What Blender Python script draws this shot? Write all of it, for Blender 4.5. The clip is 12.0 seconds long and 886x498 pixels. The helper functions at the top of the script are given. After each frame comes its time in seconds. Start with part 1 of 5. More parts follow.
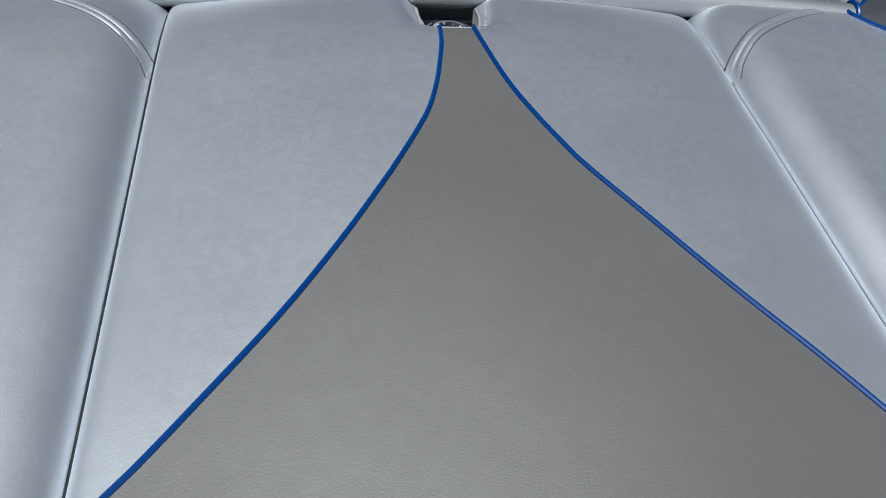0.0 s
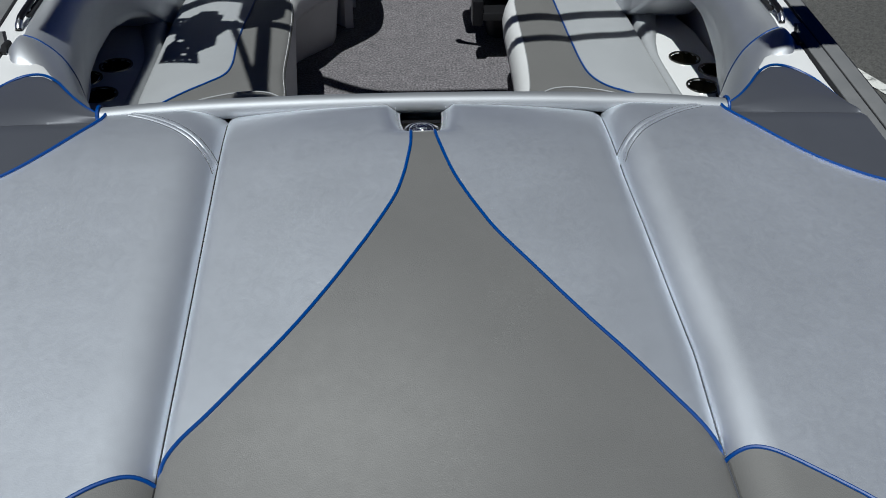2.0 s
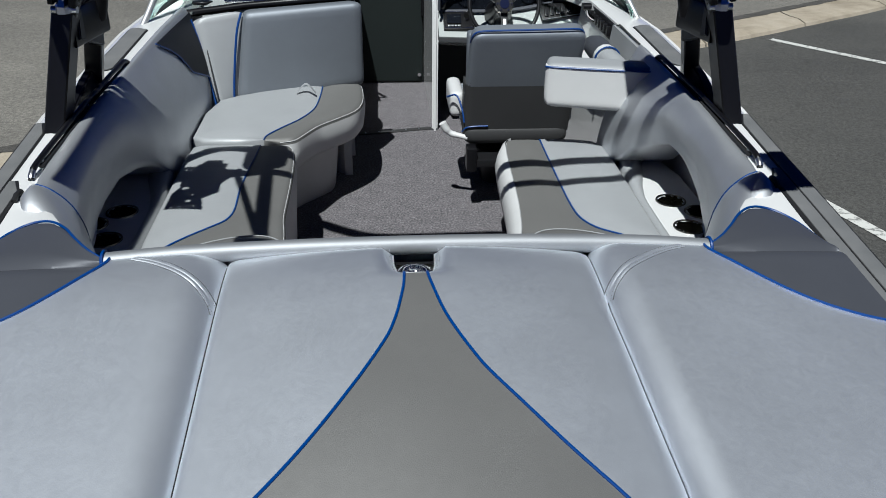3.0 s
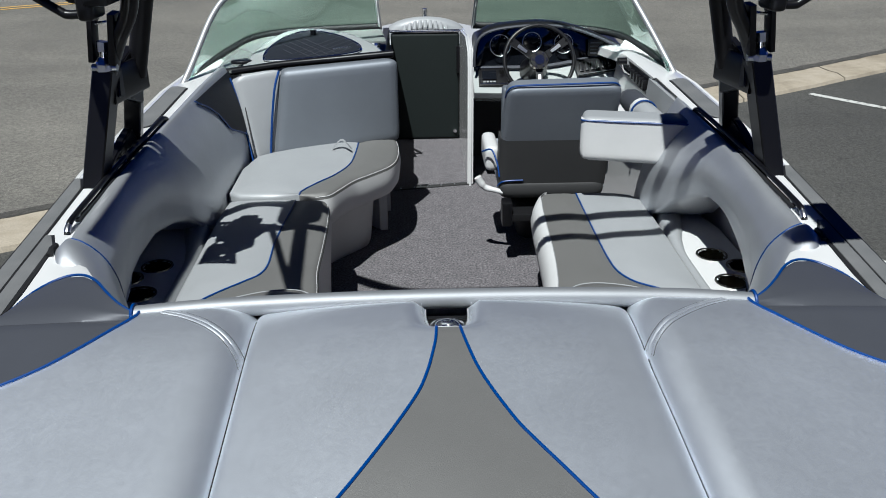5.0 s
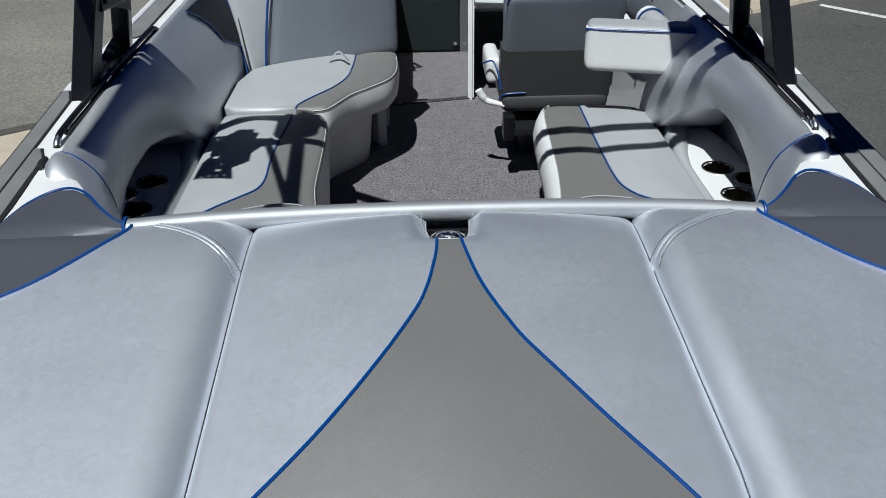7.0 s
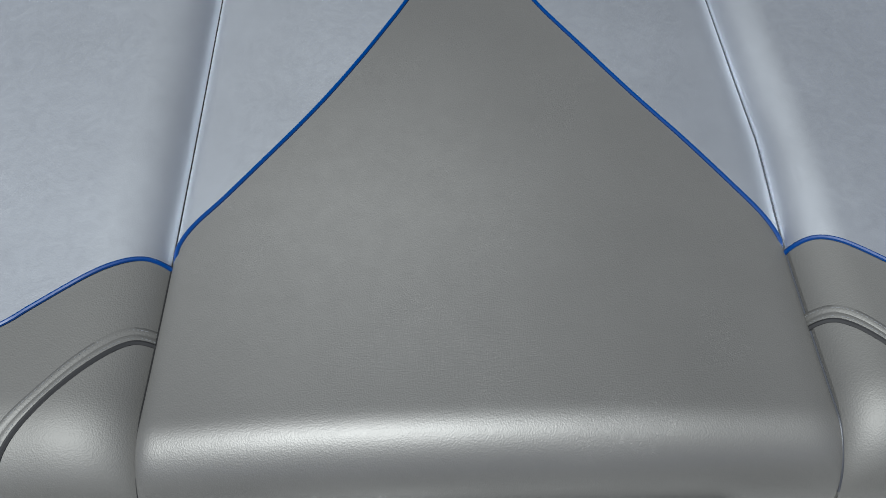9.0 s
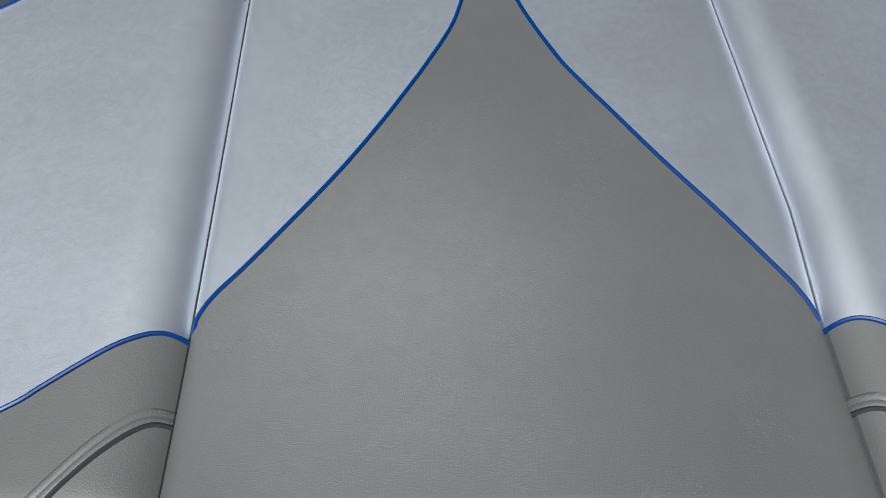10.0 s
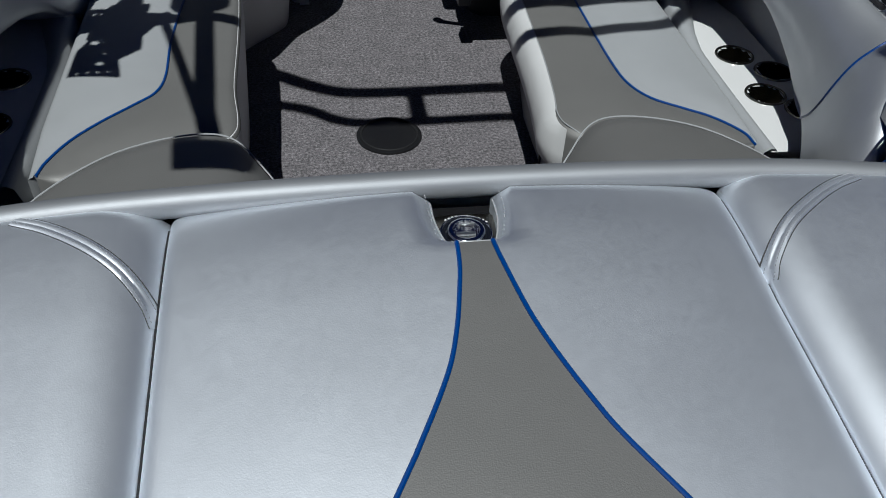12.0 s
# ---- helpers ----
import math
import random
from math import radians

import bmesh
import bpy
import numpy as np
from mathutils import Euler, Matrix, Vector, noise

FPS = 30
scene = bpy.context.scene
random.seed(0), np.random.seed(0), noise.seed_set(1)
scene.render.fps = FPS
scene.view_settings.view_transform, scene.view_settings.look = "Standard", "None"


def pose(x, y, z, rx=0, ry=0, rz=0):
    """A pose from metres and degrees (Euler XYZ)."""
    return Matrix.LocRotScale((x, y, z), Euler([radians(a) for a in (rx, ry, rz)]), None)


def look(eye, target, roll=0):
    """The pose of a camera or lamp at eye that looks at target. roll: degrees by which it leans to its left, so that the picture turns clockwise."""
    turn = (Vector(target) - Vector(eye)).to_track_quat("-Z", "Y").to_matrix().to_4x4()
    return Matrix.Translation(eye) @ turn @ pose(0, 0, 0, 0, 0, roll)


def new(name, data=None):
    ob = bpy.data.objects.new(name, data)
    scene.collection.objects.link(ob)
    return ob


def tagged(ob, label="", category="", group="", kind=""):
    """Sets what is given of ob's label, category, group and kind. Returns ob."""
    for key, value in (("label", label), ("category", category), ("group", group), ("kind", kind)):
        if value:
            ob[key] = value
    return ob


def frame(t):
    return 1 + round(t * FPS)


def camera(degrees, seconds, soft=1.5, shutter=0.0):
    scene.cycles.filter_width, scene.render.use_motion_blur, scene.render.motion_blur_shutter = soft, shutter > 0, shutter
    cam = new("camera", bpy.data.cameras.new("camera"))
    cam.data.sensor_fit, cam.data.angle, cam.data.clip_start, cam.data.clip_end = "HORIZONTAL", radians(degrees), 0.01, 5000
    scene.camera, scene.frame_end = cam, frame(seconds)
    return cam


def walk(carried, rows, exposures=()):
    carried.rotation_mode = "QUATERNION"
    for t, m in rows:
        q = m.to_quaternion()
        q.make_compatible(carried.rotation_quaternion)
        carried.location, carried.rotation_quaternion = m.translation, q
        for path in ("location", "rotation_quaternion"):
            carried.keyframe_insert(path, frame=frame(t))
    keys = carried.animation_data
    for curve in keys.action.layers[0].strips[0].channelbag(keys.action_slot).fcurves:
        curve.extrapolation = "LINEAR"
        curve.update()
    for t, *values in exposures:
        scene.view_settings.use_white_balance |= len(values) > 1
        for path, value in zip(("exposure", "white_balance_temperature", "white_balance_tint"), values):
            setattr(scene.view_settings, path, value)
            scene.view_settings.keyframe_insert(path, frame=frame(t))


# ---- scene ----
from mathutils import geometry
# The camera: seconds, x, y, z, heading, pitch, lean. z = 0 is the cockpit floor, y points to the bow.
PATH = [
    (0.0, -0.1909, -1.2071, 1.2909, -10.541, -38.708, 5.621),
    (0.5, -0.1278, -1.3222, 1.4838, -6.770, -40.929, 4.678),
    (1.0, -0.1091, -1.4572, 1.5902, -4.371, -41.313, 3.605),
    (1.5, -0.0894, -1.5438, 1.6250, -4.527, -39.721, 2.287),
    (2.0, -0.0716, -1.5989, 1.6394, -4.521, -37.470, 1.219),
    (2.5, -0.0655, -1.6330, 1.6505, -4.615, -33.885, 0.989),
    (3.0, -0.0585, -1.6350, 1.6589, -4.317, -27.922, 0.675),
    (3.5, -0.0528, -1.6309, 1.6620, -2.417, -23.979, -0.678),
    (3.7, -0.0505, -1.6304, 1.6600, -1.973, -23.516, -0.900),
    (5.3, -0.0477, -1.5917, 1.6300, -1.426, -24.548, -0.575),
    (5.5, -0.0473, -1.5857, 1.6288, -1.348, -25.537, -0.596),
    (6.0, -0.0451, -1.5690, 1.6145, -1.349, -28.677, -0.523),
    (6.5, -0.0433, -1.5664, 1.6034, -1.348, -29.229, -0.707),
    (7.0, -0.0472, -1.5645, 1.5956, -1.398, -29.515, -0.847),
    (7.5, -0.0487, -1.5595, 1.5761, -2.314, -33.335, -0.582),
    (7.7, -0.0482, -1.5600, 1.5630, -2.283, -36.339, -0.642),
    (9.3, -0.0487, -1.5804, 1.4981, 0.157, -48.482, -1.384),
    (9.5, -0.0560, -1.5629, 1.5107, -0.162, -48.346, -0.965),
    (10.0, -0.0912, -1.4957, 1.5263, -0.796, -47.078, -0.302),
    (10.5, -0.1881, -1.3652, 1.5429, -3.809, -45.624, 1.472),
    (11.0, -0.2587, -1.2421, 1.5665, -7.438, -43.613, 1.986),
    (11.5, -0.2662, -1.1500, 1.5855, -9.187, -40.208, 2.682),
    (12.0, -0.1835, -0.9373, 1.5170, -9.838, -41.166, 2.967),
]
cam = camera(55.46, 12.0, soft=0.95)


def aim(x, y, z, heading, pitch, lean):
    h, p = radians(heading), radians(pitch)
    ahead = Vector((-math.sin(h) * math.cos(p), math.cos(h) * math.cos(p), math.sin(p)))
    return look((x, y, z), Vector((x, y, z)) + ahead, lean)


walk(cam, [(t, aim(*row)) for t, *row in PATH], [(0.0, 0.64, 4550, 6), (0.5, 0.50, 4550, 6), (1.0, 0.46, 4550, 6), (1.5, 0.5, 4550, 6), (2.5, 0.68, 4550, 6), (3.2, 0.78, 4550, 6), (5.3, 0.88, 4550, 6), (7.7, 0.84, 4550, 6), (9.5, 0.52, 4550, 6), (10.0, 0.62, 4550, 6), (11.0, 0.47, 4550, 6), (12.0, 0.38, 4550, 6)])

# ---------------------------------------------------------------- light
GROUND = -0.69
world = bpy.data.worlds.new("sky")
scene.world = world
world.use_nodes = True
wn = world.node_tree
sky = wn.nodes.new("ShaderNodeTexSky")
sky.sky_type = "NISHITA"
sky.sun_disc = False
sky.sun_elevation = radians(60.2)
sky.sun_rotation = radians(199.4)
wn.nodes["Background"].inputs["Strength"].default_value = 0.05
sky.air_density, sky.dust_density, sky.ozone_density, sky.altitude = 0.045, 0.0, 10.0, 0
deep = wn.nodes.new("ShaderNodeMix")
deep.data_type, deep.blend_type = "RGBA", "MULTIPLY"
deep.inputs["Factor"].default_value = 1.0
[i for i in deep.inputs if i.name == "B" and i.type == "RGBA"][0].default_value = (0.40, 0.72, 1.42, 1)
wn.links.new(sky.outputs["Color"], [i for i in deep.inputs if i.name == "A" and i.type == "RGBA"][0])
wn.links.new([o for o in deep.outputs if o.type == "RGBA"][0], wn.nodes["Background"].inputs["Color"])
sun = new("sun", bpy.data.lights.new("sun", "SUN"))
sun.data.energy, sun.data.angle, sun.data.color = 5.0, radians(0.53), (1.0, 0.79, 0.528)
sun.matrix_world = look((-1.9, -5.4, 10), (0, 0, 0))


# ---------------------------------------------------------------- materials
def principled(name, base, rough=0.5, metal=0.0, spec=0.5):
    m = bpy.data.materials.new(name)
    m.use_nodes = True
    b = m.node_tree.nodes["Principled BSDF"]
    b.inputs["Base Color"].default_value = (*base, 1)
    b.inputs["Roughness"].default_value = rough
    b.inputs["Metallic"].default_value = metal
    b.inputs["Specular IOR Level"].default_value = spec
    return m, m.node_tree, b


def node(tree, kind, **values):
    n = tree.nodes.new(kind)
    for key, v in values.items():
        n.inputs[key].default_value = v
    return n


def coords(tree):
    return tree.nodes.new("ShaderNodeTexCoord").outputs["Object"]


def ramp(tree, source, stops):
    r = tree.nodes.new("ShaderNodeValToRGB")
    e = r.color_ramp.elements
    while len(e) < len(stops):
        e.new(0.5)
    for k, (p, c) in zip(e, stops):
        k.position, k.color = p, (*c, 1)
    tree.links.new(source, r.inputs["Fac"])
    return r.outputs["Color"]


def mixed(tree, fac, a, b, mode="MIX"):
    m = tree.nodes.new("ShaderNodeMix")
    m.data_type, m.blend_type = "RGBA", mode
    for key, v in ((0, fac), (6, a), (7, b)):
        if isinstance(v, (float, int)):
            m.inputs[key].default_value = v
        elif isinstance(v, tuple):
            m.inputs[key].default_value = (*v, 1)
        else:
            tree.links.new(v, m.inputs[key])
    return m.outputs[2]


def bumped(tree, b, height, strength, distance=0.001):
    n = tree.nodes.new("ShaderNodeBump")
    n.inputs["Strength"].default_value, n.inputs["Distance"].default_value = strength, distance
    tree.links.new(height, n.inputs["Height"])
    tree.links.new(n.outputs["Normal"], b.inputs["Normal"])


def vinyl(name, base, rough=0.42, metal=0.0, grain=0.35, spec=0.5, patchy=None, creases=0.0):
    """Marine vinyl: fine leather grain, slow shifts of tone and gloss, a few creases. An optional x, y and reach give
    one paler patch.
    """
    m, t, b = principled(name, base, rough, metal, spec)
    c = coords(t)
    slow = node(t, "ShaderNodeTexNoise", Scale=5.0, Detail=4.0, Roughness=0.6)
    fine = node(t, "ShaderNodeTexNoise", Scale=420.0, Detail=3.0, Roughness=0.65)
    cell = node(t, "ShaderNodeTexVoronoi", Scale=520.0)
    wrinkle = node(t, "ShaderNodeTexNoise", Scale=38.0, Detail=6.0, Roughness=0.7, Distortion=1.6)
    for n in (slow, fine, cell, wrinkle):
        t.links.new(c, n.inputs["Vector"])
    dark = tuple(v * 0.95 for v in base)
    light = tuple(min(1, v * 1.04) for v in base)
    tone = ramp(t, slow.outputs["Fac"], ((0.3, dark), (0.7, light)))
    # one soft-edged patch of paler base colour, broken up by noise
    if patchy:
        x, y, reach = patchy
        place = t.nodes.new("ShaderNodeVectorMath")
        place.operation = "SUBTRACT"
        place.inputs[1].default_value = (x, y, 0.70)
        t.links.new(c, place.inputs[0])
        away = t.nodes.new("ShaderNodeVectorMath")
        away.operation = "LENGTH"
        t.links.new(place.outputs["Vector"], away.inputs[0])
        mottle = node(t, "ShaderNodeTexNoise", Scale=30.0, Detail=6.0, Roughness=0.75)
        t.links.new(c, mottle.inputs["Vector"])
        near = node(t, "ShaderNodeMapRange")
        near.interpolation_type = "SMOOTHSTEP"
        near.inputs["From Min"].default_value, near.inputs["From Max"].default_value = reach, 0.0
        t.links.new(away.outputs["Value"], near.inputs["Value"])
        mask = mixed(t, 1.0, near.outputs["Result"], ramp(t, mottle.outputs["Fac"], ((0.25, (0.6, 0.6, 0.6)), (0.75, (1, 1, 1)))), "MULTIPLY")
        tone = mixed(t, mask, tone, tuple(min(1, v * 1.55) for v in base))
    t.links.new(tone, b.inputs["Base Color"])
    r = node(t, "ShaderNodeMapRange")
    r.inputs["From Min"].default_value, r.inputs["From Max"].default_value = 0.3, 0.7
    r.inputs["To Min"].default_value, r.inputs["To Max"].default_value = rough - 0.012, rough + 0.014
    t.links.new(wrinkle.outputs["Fac"], r.inputs["Value"])
    t.links.new(r.outputs["Result"], b.inputs["Roughness"])
    h = mixed(t, 0.5, fine.outputs["Fac"], cell.outputs["Distance"])
    h = mixed(t, 0.2, h, wrinkle.outputs["Fac"])
    if creases:
        fold = node(t, "ShaderNodeTexNoise", Scale=95.0, Detail=3.0, Roughness=0.5, Distortion=2.2)
        where = node(t, "ShaderNodeTexNoise", Scale=6.5, Detail=2.0)
        for n in (fold, where):
            t.links.new(c, n.inputs["Vector"])
        lines = ramp(t, fold.outputs["Fac"], ((0.47, (0, 0, 0)), (0.5, (1, 1, 1)), (0.53, (0, 0, 0))))
        spots = ramp(t, where.outputs["Fac"], ((0.53, (0, 0, 0)), (0.64, (creases,) * 3)))
        h = mixed(t, 1.0, h, mixed(t, 1.0, lines, spots, "MULTIPLY"), "SUBTRACT")
    bumped(t, b, h, grain, 0.0012)
    return m


SILVER = vinyl("silver_vinyl", (0.815, 0.845, 0.90), 0.485, 0.97, 0.10, creases=0.35)
# silver vinyl copy, darkened to hold down the highlight along the bolster
SILVER_DIMMED = vinyl("dimmed_silver_vinyl", (0.215, 0.222, 0.236), 0.56, 0.6, 0.14)
# silver vinyl copy for upright backs, with their weaker light put into the colour
SILVER_SHADED = vinyl("shaded_silver_vinyl", (0.138, 0.15, 0.172), 0.55, 0.4, 0.2)
TAUPE = vinyl("taupe_vinyl", (0.150, 0.148, 0.143), 0.60, 0.45, 0.36)
TAUPE_PAD = vinyl("pale_spot_taupe_vinyl", (0.150, 0.148, 0.144), 0.50, 0.45, 0.32, patchy=(-0.17, -0.80, 0.42), creases=0.3)
PALE = vinyl("pale_grey_vinyl", (0.255, 0.262, 0.272), 0.46, 0.1)
PEARL = vinyl("pearl_grey_vinyl", (0.58, 0.595, 0.625), 0.5, 0.9, 0.2)
WHITE_V = vinyl("white_vinyl", (0.46, 0.46, 0.46), 0.45)
CHARCOAL = vinyl("charcoal_vinyl", (0.055, 0.058, 0.07), 0.5, 0.3, 0.2)
INSET = vinyl("black_navy_vinyl", (0.011, 0.0125, 0.018), 0.6, spec=0.2)
DARKGREY = vinyl("dark_grey_vinyl", (0.030, 0.030, 0.031), 0.5, spec=0.3)
BLUE, bt, bb = principled("blue_piping", (0.0016, 0.0272, 0.1487), 0.42)
STITCH, _, _ = principled("stitching", (0.40, 0.41, 0.43), 0.7)
THREAD, _, _ = principled("grey_thread", (0.16, 0.165, 0.18), 0.7)
# near-black for seams, and for shade put into creases and recesses
SEAM_SHADE, _, _ = principled("seam_and_recess_shade", (0.02, 0.02, 0.022), 0.8)
BLACK, kt, kb = principled("black_powder_coat", (0.004, 0.004, 0.005), 0.34, spec=0.3)
kn = node(kt, "ShaderNodeTexNoise", Scale=300.0, Detail=2.0)
kt.links.new(coords(kt), kn.inputs["Vector"])
bumped(kt, kb, kn.outputs["Fac"], 0.15, 0.0005)
RUBBER, _, _ = principled("black_rubber", (0.010, 0.010, 0.011), 0.6, spec=0.3)
PLASTIC, _, _ = principled("black_plastic", (0.008, 0.008, 0.009), 0.34, spec=0.3)
STEEL, _, _ = principled("dark_steel", (0.20, 0.19, 0.165), 0.22, 1.0)
CUP, _, _ = principled("cup_steel", (0.24, 0.23, 0.19), 0.24, 1.0)
CHROME, _, _ = principled("polished_steel", (0.75, 0.75, 0.76), 0.12, 1.0)
BRUSHED, _, _ = principled("brushed_aluminium", (0.62, 0.63, 0.65), 0.3, 1.0)
FRAME, _, _ = principled("satin_aluminium", (0.36, 0.365, 0.375), 0.5, 0.7)
GLOSS, _, _ = principled("gauge_glass", (0.006, 0.007, 0.01), 0.06)


def gelcoat(name, base):
    m, t, b = principled(name, base, 0.22)
    b.inputs["Coat Weight"].default_value = 0.4
    b.inputs["Coat Roughness"].default_value = 0.08
    n = node(t, "ShaderNodeTexNoise", Scale=3.0, Detail=5.0)
    t.links.new(coords(t), n.inputs["Vector"])
    t.links.new(ramp(t, n.outputs["Fac"], ((0.3, tuple(v * 0.95 for v in base)), (0.7, base))), b.inputs["Base Color"])
    return m


GELCOAT = gelcoat("white_gelcoat", (0.52, 0.52, 0.52))
DASH_TOP = gelcoat("grey_green_gelcoat", (0.165, 0.18, 0.172))
DASH = gelcoat("pale_grey_gelcoat", (0.31, 0.325, 0.32))


def grip():
    m, t, b = principled("grey_grip_mat", (0.1, 0.102, 0.105), 0.75)
    n = node(t, "ShaderNodeTexNoise", Scale=600.0, Detail=2.0)
    s = node(t, "ShaderNodeTexNoise", Scale=9.0, Detail=4.0)
    for k in (n, s):
        t.links.new(coords(t), k.inputs["Vector"])
    t.links.new(ramp(t, s.outputs["Fac"], ((0.3, (0.085, 0.087, 0.09)), (0.7, (0.115, 0.115, 0.117)))), b.inputs["Base Color"])
    bumped(t, b, n.outputs["Fac"], 0.6, 0.001)
    return m


GRIP = grip()


def carpet(name, dark, mid, light):
    m, t, b = principled(name, mid, 0.95, spec=0.1)
    fine = node(t, "ShaderNodeTexNoise", Scale=105.0, Detail=4.0, Roughness=0.85)
    slow = node(t, "ShaderNodeTexNoise", Scale=14.0, Detail=6.0, Roughness=0.7)
    spots = node(t, "ShaderNodeTexVoronoi", Scale=26.0)
    for n in (fine, slow, spots):
        t.links.new(coords(t), n.inputs["Vector"])
    a = ramp(t, fine.outputs["Fac"], ((0.36, dark), (0.5, mid), (0.64, light)))
    c = ramp(t, slow.outputs["Fac"], ((0.3, (0.78, 0.78, 0.78)), (0.7, (1.14, 1.12, 1.13))))
    a = mixed(t, 1.0, a, c, "MULTIPLY")
    flecks = ramp(t, spots.outputs["Distance"], ((0.0, (1, 1, 1)), (0.035, (0, 0, 0))))
    t.links.new(mixed(t, flecks, a, tuple(v * 1.25 for v in light)), b.inputs["Base Color"])
    bumped(t, b, fine.outputs["Fac"], 0.8, 0.004)
    return m


CARPET = carpet("charcoal_carpet", (0.040, 0.038, 0.041), (0.104, 0.099, 0.105), (0.215, 0.205, 0.215))


def asphalt(name, dark, light, cracks):
    m, t, b = principled(name, dark, 0.9, spec=0.25)
    c = coords(t)
    grit = node(t, "ShaderNodeTexNoise", Scale=130.0, Detail=4.0, Roughness=0.75)
    slow = node(t, "ShaderNodeTexNoise", Scale=0.5, Detail=7.0, Roughness=0.62)
    streak = t.nodes.new("ShaderNodeMapping")
    streak.inputs["Scale"].default_value = (0.12, 1.6, 1.0)
    streak.inputs["Rotation"].default_value = (0, 0, radians(-14))
    t.links.new(c, streak.inputs["Vector"])
    tyre = node(t, "ShaderNodeTexNoise", Scale=1.3, Detail=5.0)
    t.links.new(streak.outputs["Vector"], tyre.inputs["Vector"])
    warp = node(t, "ShaderNodeTexNoise", Scale=1.4, Detail=5.0)
    for n in (grit, slow, warp):
        t.links.new(c, n.inputs["Vector"])
    a = ramp(t, grit.outputs["Fac"], ((0.34, dark), (0.60, light)))
    pits = node(t, "ShaderNodeTexNoise", Scale=32.0, Detail=8.0, Roughness=0.8)
    t.links.new(c, pits.inputs["Vector"])
    a = mixed(t, 1.0, a, ramp(t, pits.outputs["Fac"], ((0.36, (0.55, 0.55, 0.55)), (0.5, (1.0, 1.0, 1.0)), (0.66, (1.4, 1.4, 1.38)))), "MULTIPLY")
    a = mixed(t, 1.0, a, ramp(t, slow.outputs["Fac"], ((0.3, (0.8, 0.8, 0.8)), (0.7, (1.18, 1.17, 1.14)))), "MULTIPLY")
    a = mixed(t, 1.0, a, ramp(t, tyre.outputs["Fac"], ((0.35, (0.95, 0.95, 0.95)), (0.65, (1.04, 1.04, 1.04)))), "MULTIPLY")
    if cracks:
        crack = node(t, "ShaderNodeTexVoronoi", Scale=1.1)
        crack.feature = "DISTANCE_TO_EDGE"
        t.links.new(mixed(t, 0.4, c, warp.outputs["Color"]), crack.inputs["Vector"])
        a = mixed(t, ramp(t, crack.outputs["Distance"], ((0.0, (0.55, 0.55, 0.55)), (0.006, (0, 0, 0)))), a, (0.028, 0.028, 0.027))
    t.links.new(a, b.inputs["Base Color"])
    bumped(t, b, grit.outputs["Fac"], 0.7, 0.006)
    return m


DOOR_V = vinyl("green_grey_vinyl", (0.009, 0.012, 0.0118), 0.6, spec=0.2)
ROAD = asphalt("road_asphalt", (0.058, 0.055, 0.050), (0.158, 0.151, 0.138), False)
LOT = asphalt("old_lot_asphalt", (0.025, 0.025, 0.024), (0.076, 0.075, 0.072), True)
PATCH = asphalt("dark_asphalt_patch", (0.022, 0.021, 0.02), (0.072, 0.069, 0.064), False)


def concrete():
    m, t, b = principled("concrete", (0.42, 0.37, 0.29), 0.85, spec=0.25)
    c = coords(t)
    s = node(t, "ShaderNodeTexNoise", Scale=2.2, Detail=8.0, Roughness=0.7)
    f = node(t, "ShaderNodeTexNoise", Scale=90.0, Detail=4.0)
    for n in (s, f):
        t.links.new(c, n.inputs["Vector"])
    a = ramp(t, s.outputs["Fac"], ((0.3, (0.18, 0.154, 0.115)), (0.5, (0.262, 0.23, 0.176)), (0.72, (0.33, 0.295, 0.238))))
    a = mixed(t, 1.0, a, ramp(t, f.outputs["Fac"], ((0.3, (0.85, 0.85, 0.85)), (0.7, (1.1, 1.1, 1.1)))), "MULTIPLY")
    t.links.new(a, b.inputs["Base Color"])
    bumped(t, b, f.outputs["Fac"], 0.5, 0.004)
    return m


CONCRETE = concrete()


def worn_paint(name, base, under):
    m, t, b = principled(name, base, 0.8)
    f = node(t, "ShaderNodeTexNoise", Scale=16.0, Detail=9.0, Roughness=0.75)
    t.links.new(coords(t), f.inputs["Vector"])
    t.links.new(ramp(t, f.outputs["Fac"], ((0.40, under), (0.50, base))), b.inputs["Base Color"])
    return m


LINE_WHITE = worn_paint("worn_white_paint", (0.42, 0.42, 0.40), (0.12, 0.12, 0.116))
LINE_YELLOW = worn_paint("worn_yellow_paint", (0.42, 0.26, 0.045), (0.22, 0.165, 0.07))
GLASS, gt, gb = principled("tinted_glass", (0.60, 0.82, 0.73), 0.0)
gb.inputs["Transmission Weight"].default_value = 1.0
gb.inputs["IOR"].default_value = 1.3


# ---------------------------------------------------------------- building blocks
def smooth_mesh(name, bm, angle=40):
    bmesh.ops.remove_doubles(bm, verts=bm.verts, dist=1e-5)
    bmesh.ops.recalc_face_normals(bm, faces=bm.faces)
    me = bpy.data.meshes.new(name)
    bm.to_mesh(me)
    bm.free()
    for p in me.polygons:
        p.use_smooth = True
    me.set_sharp_from_angle(angle=radians(angle))
    return me


def part(name, bm, material, parent=None, label="", angle=40):
    me = smooth_mesh(name, bm, angle)
    me.materials.append(material)
    ob = new(name, me)
    if parent is not None:
        ob.parent = parent
    if label:
        ob["label"] = label
    return ob


def thing(name, label, category, group="", kind="", at=(0, 0, 0)):
    ob = new(name)
    ob.empty_display_size = 0.05
    ob.location = at
    return tagged(ob, label, category, group, kind)


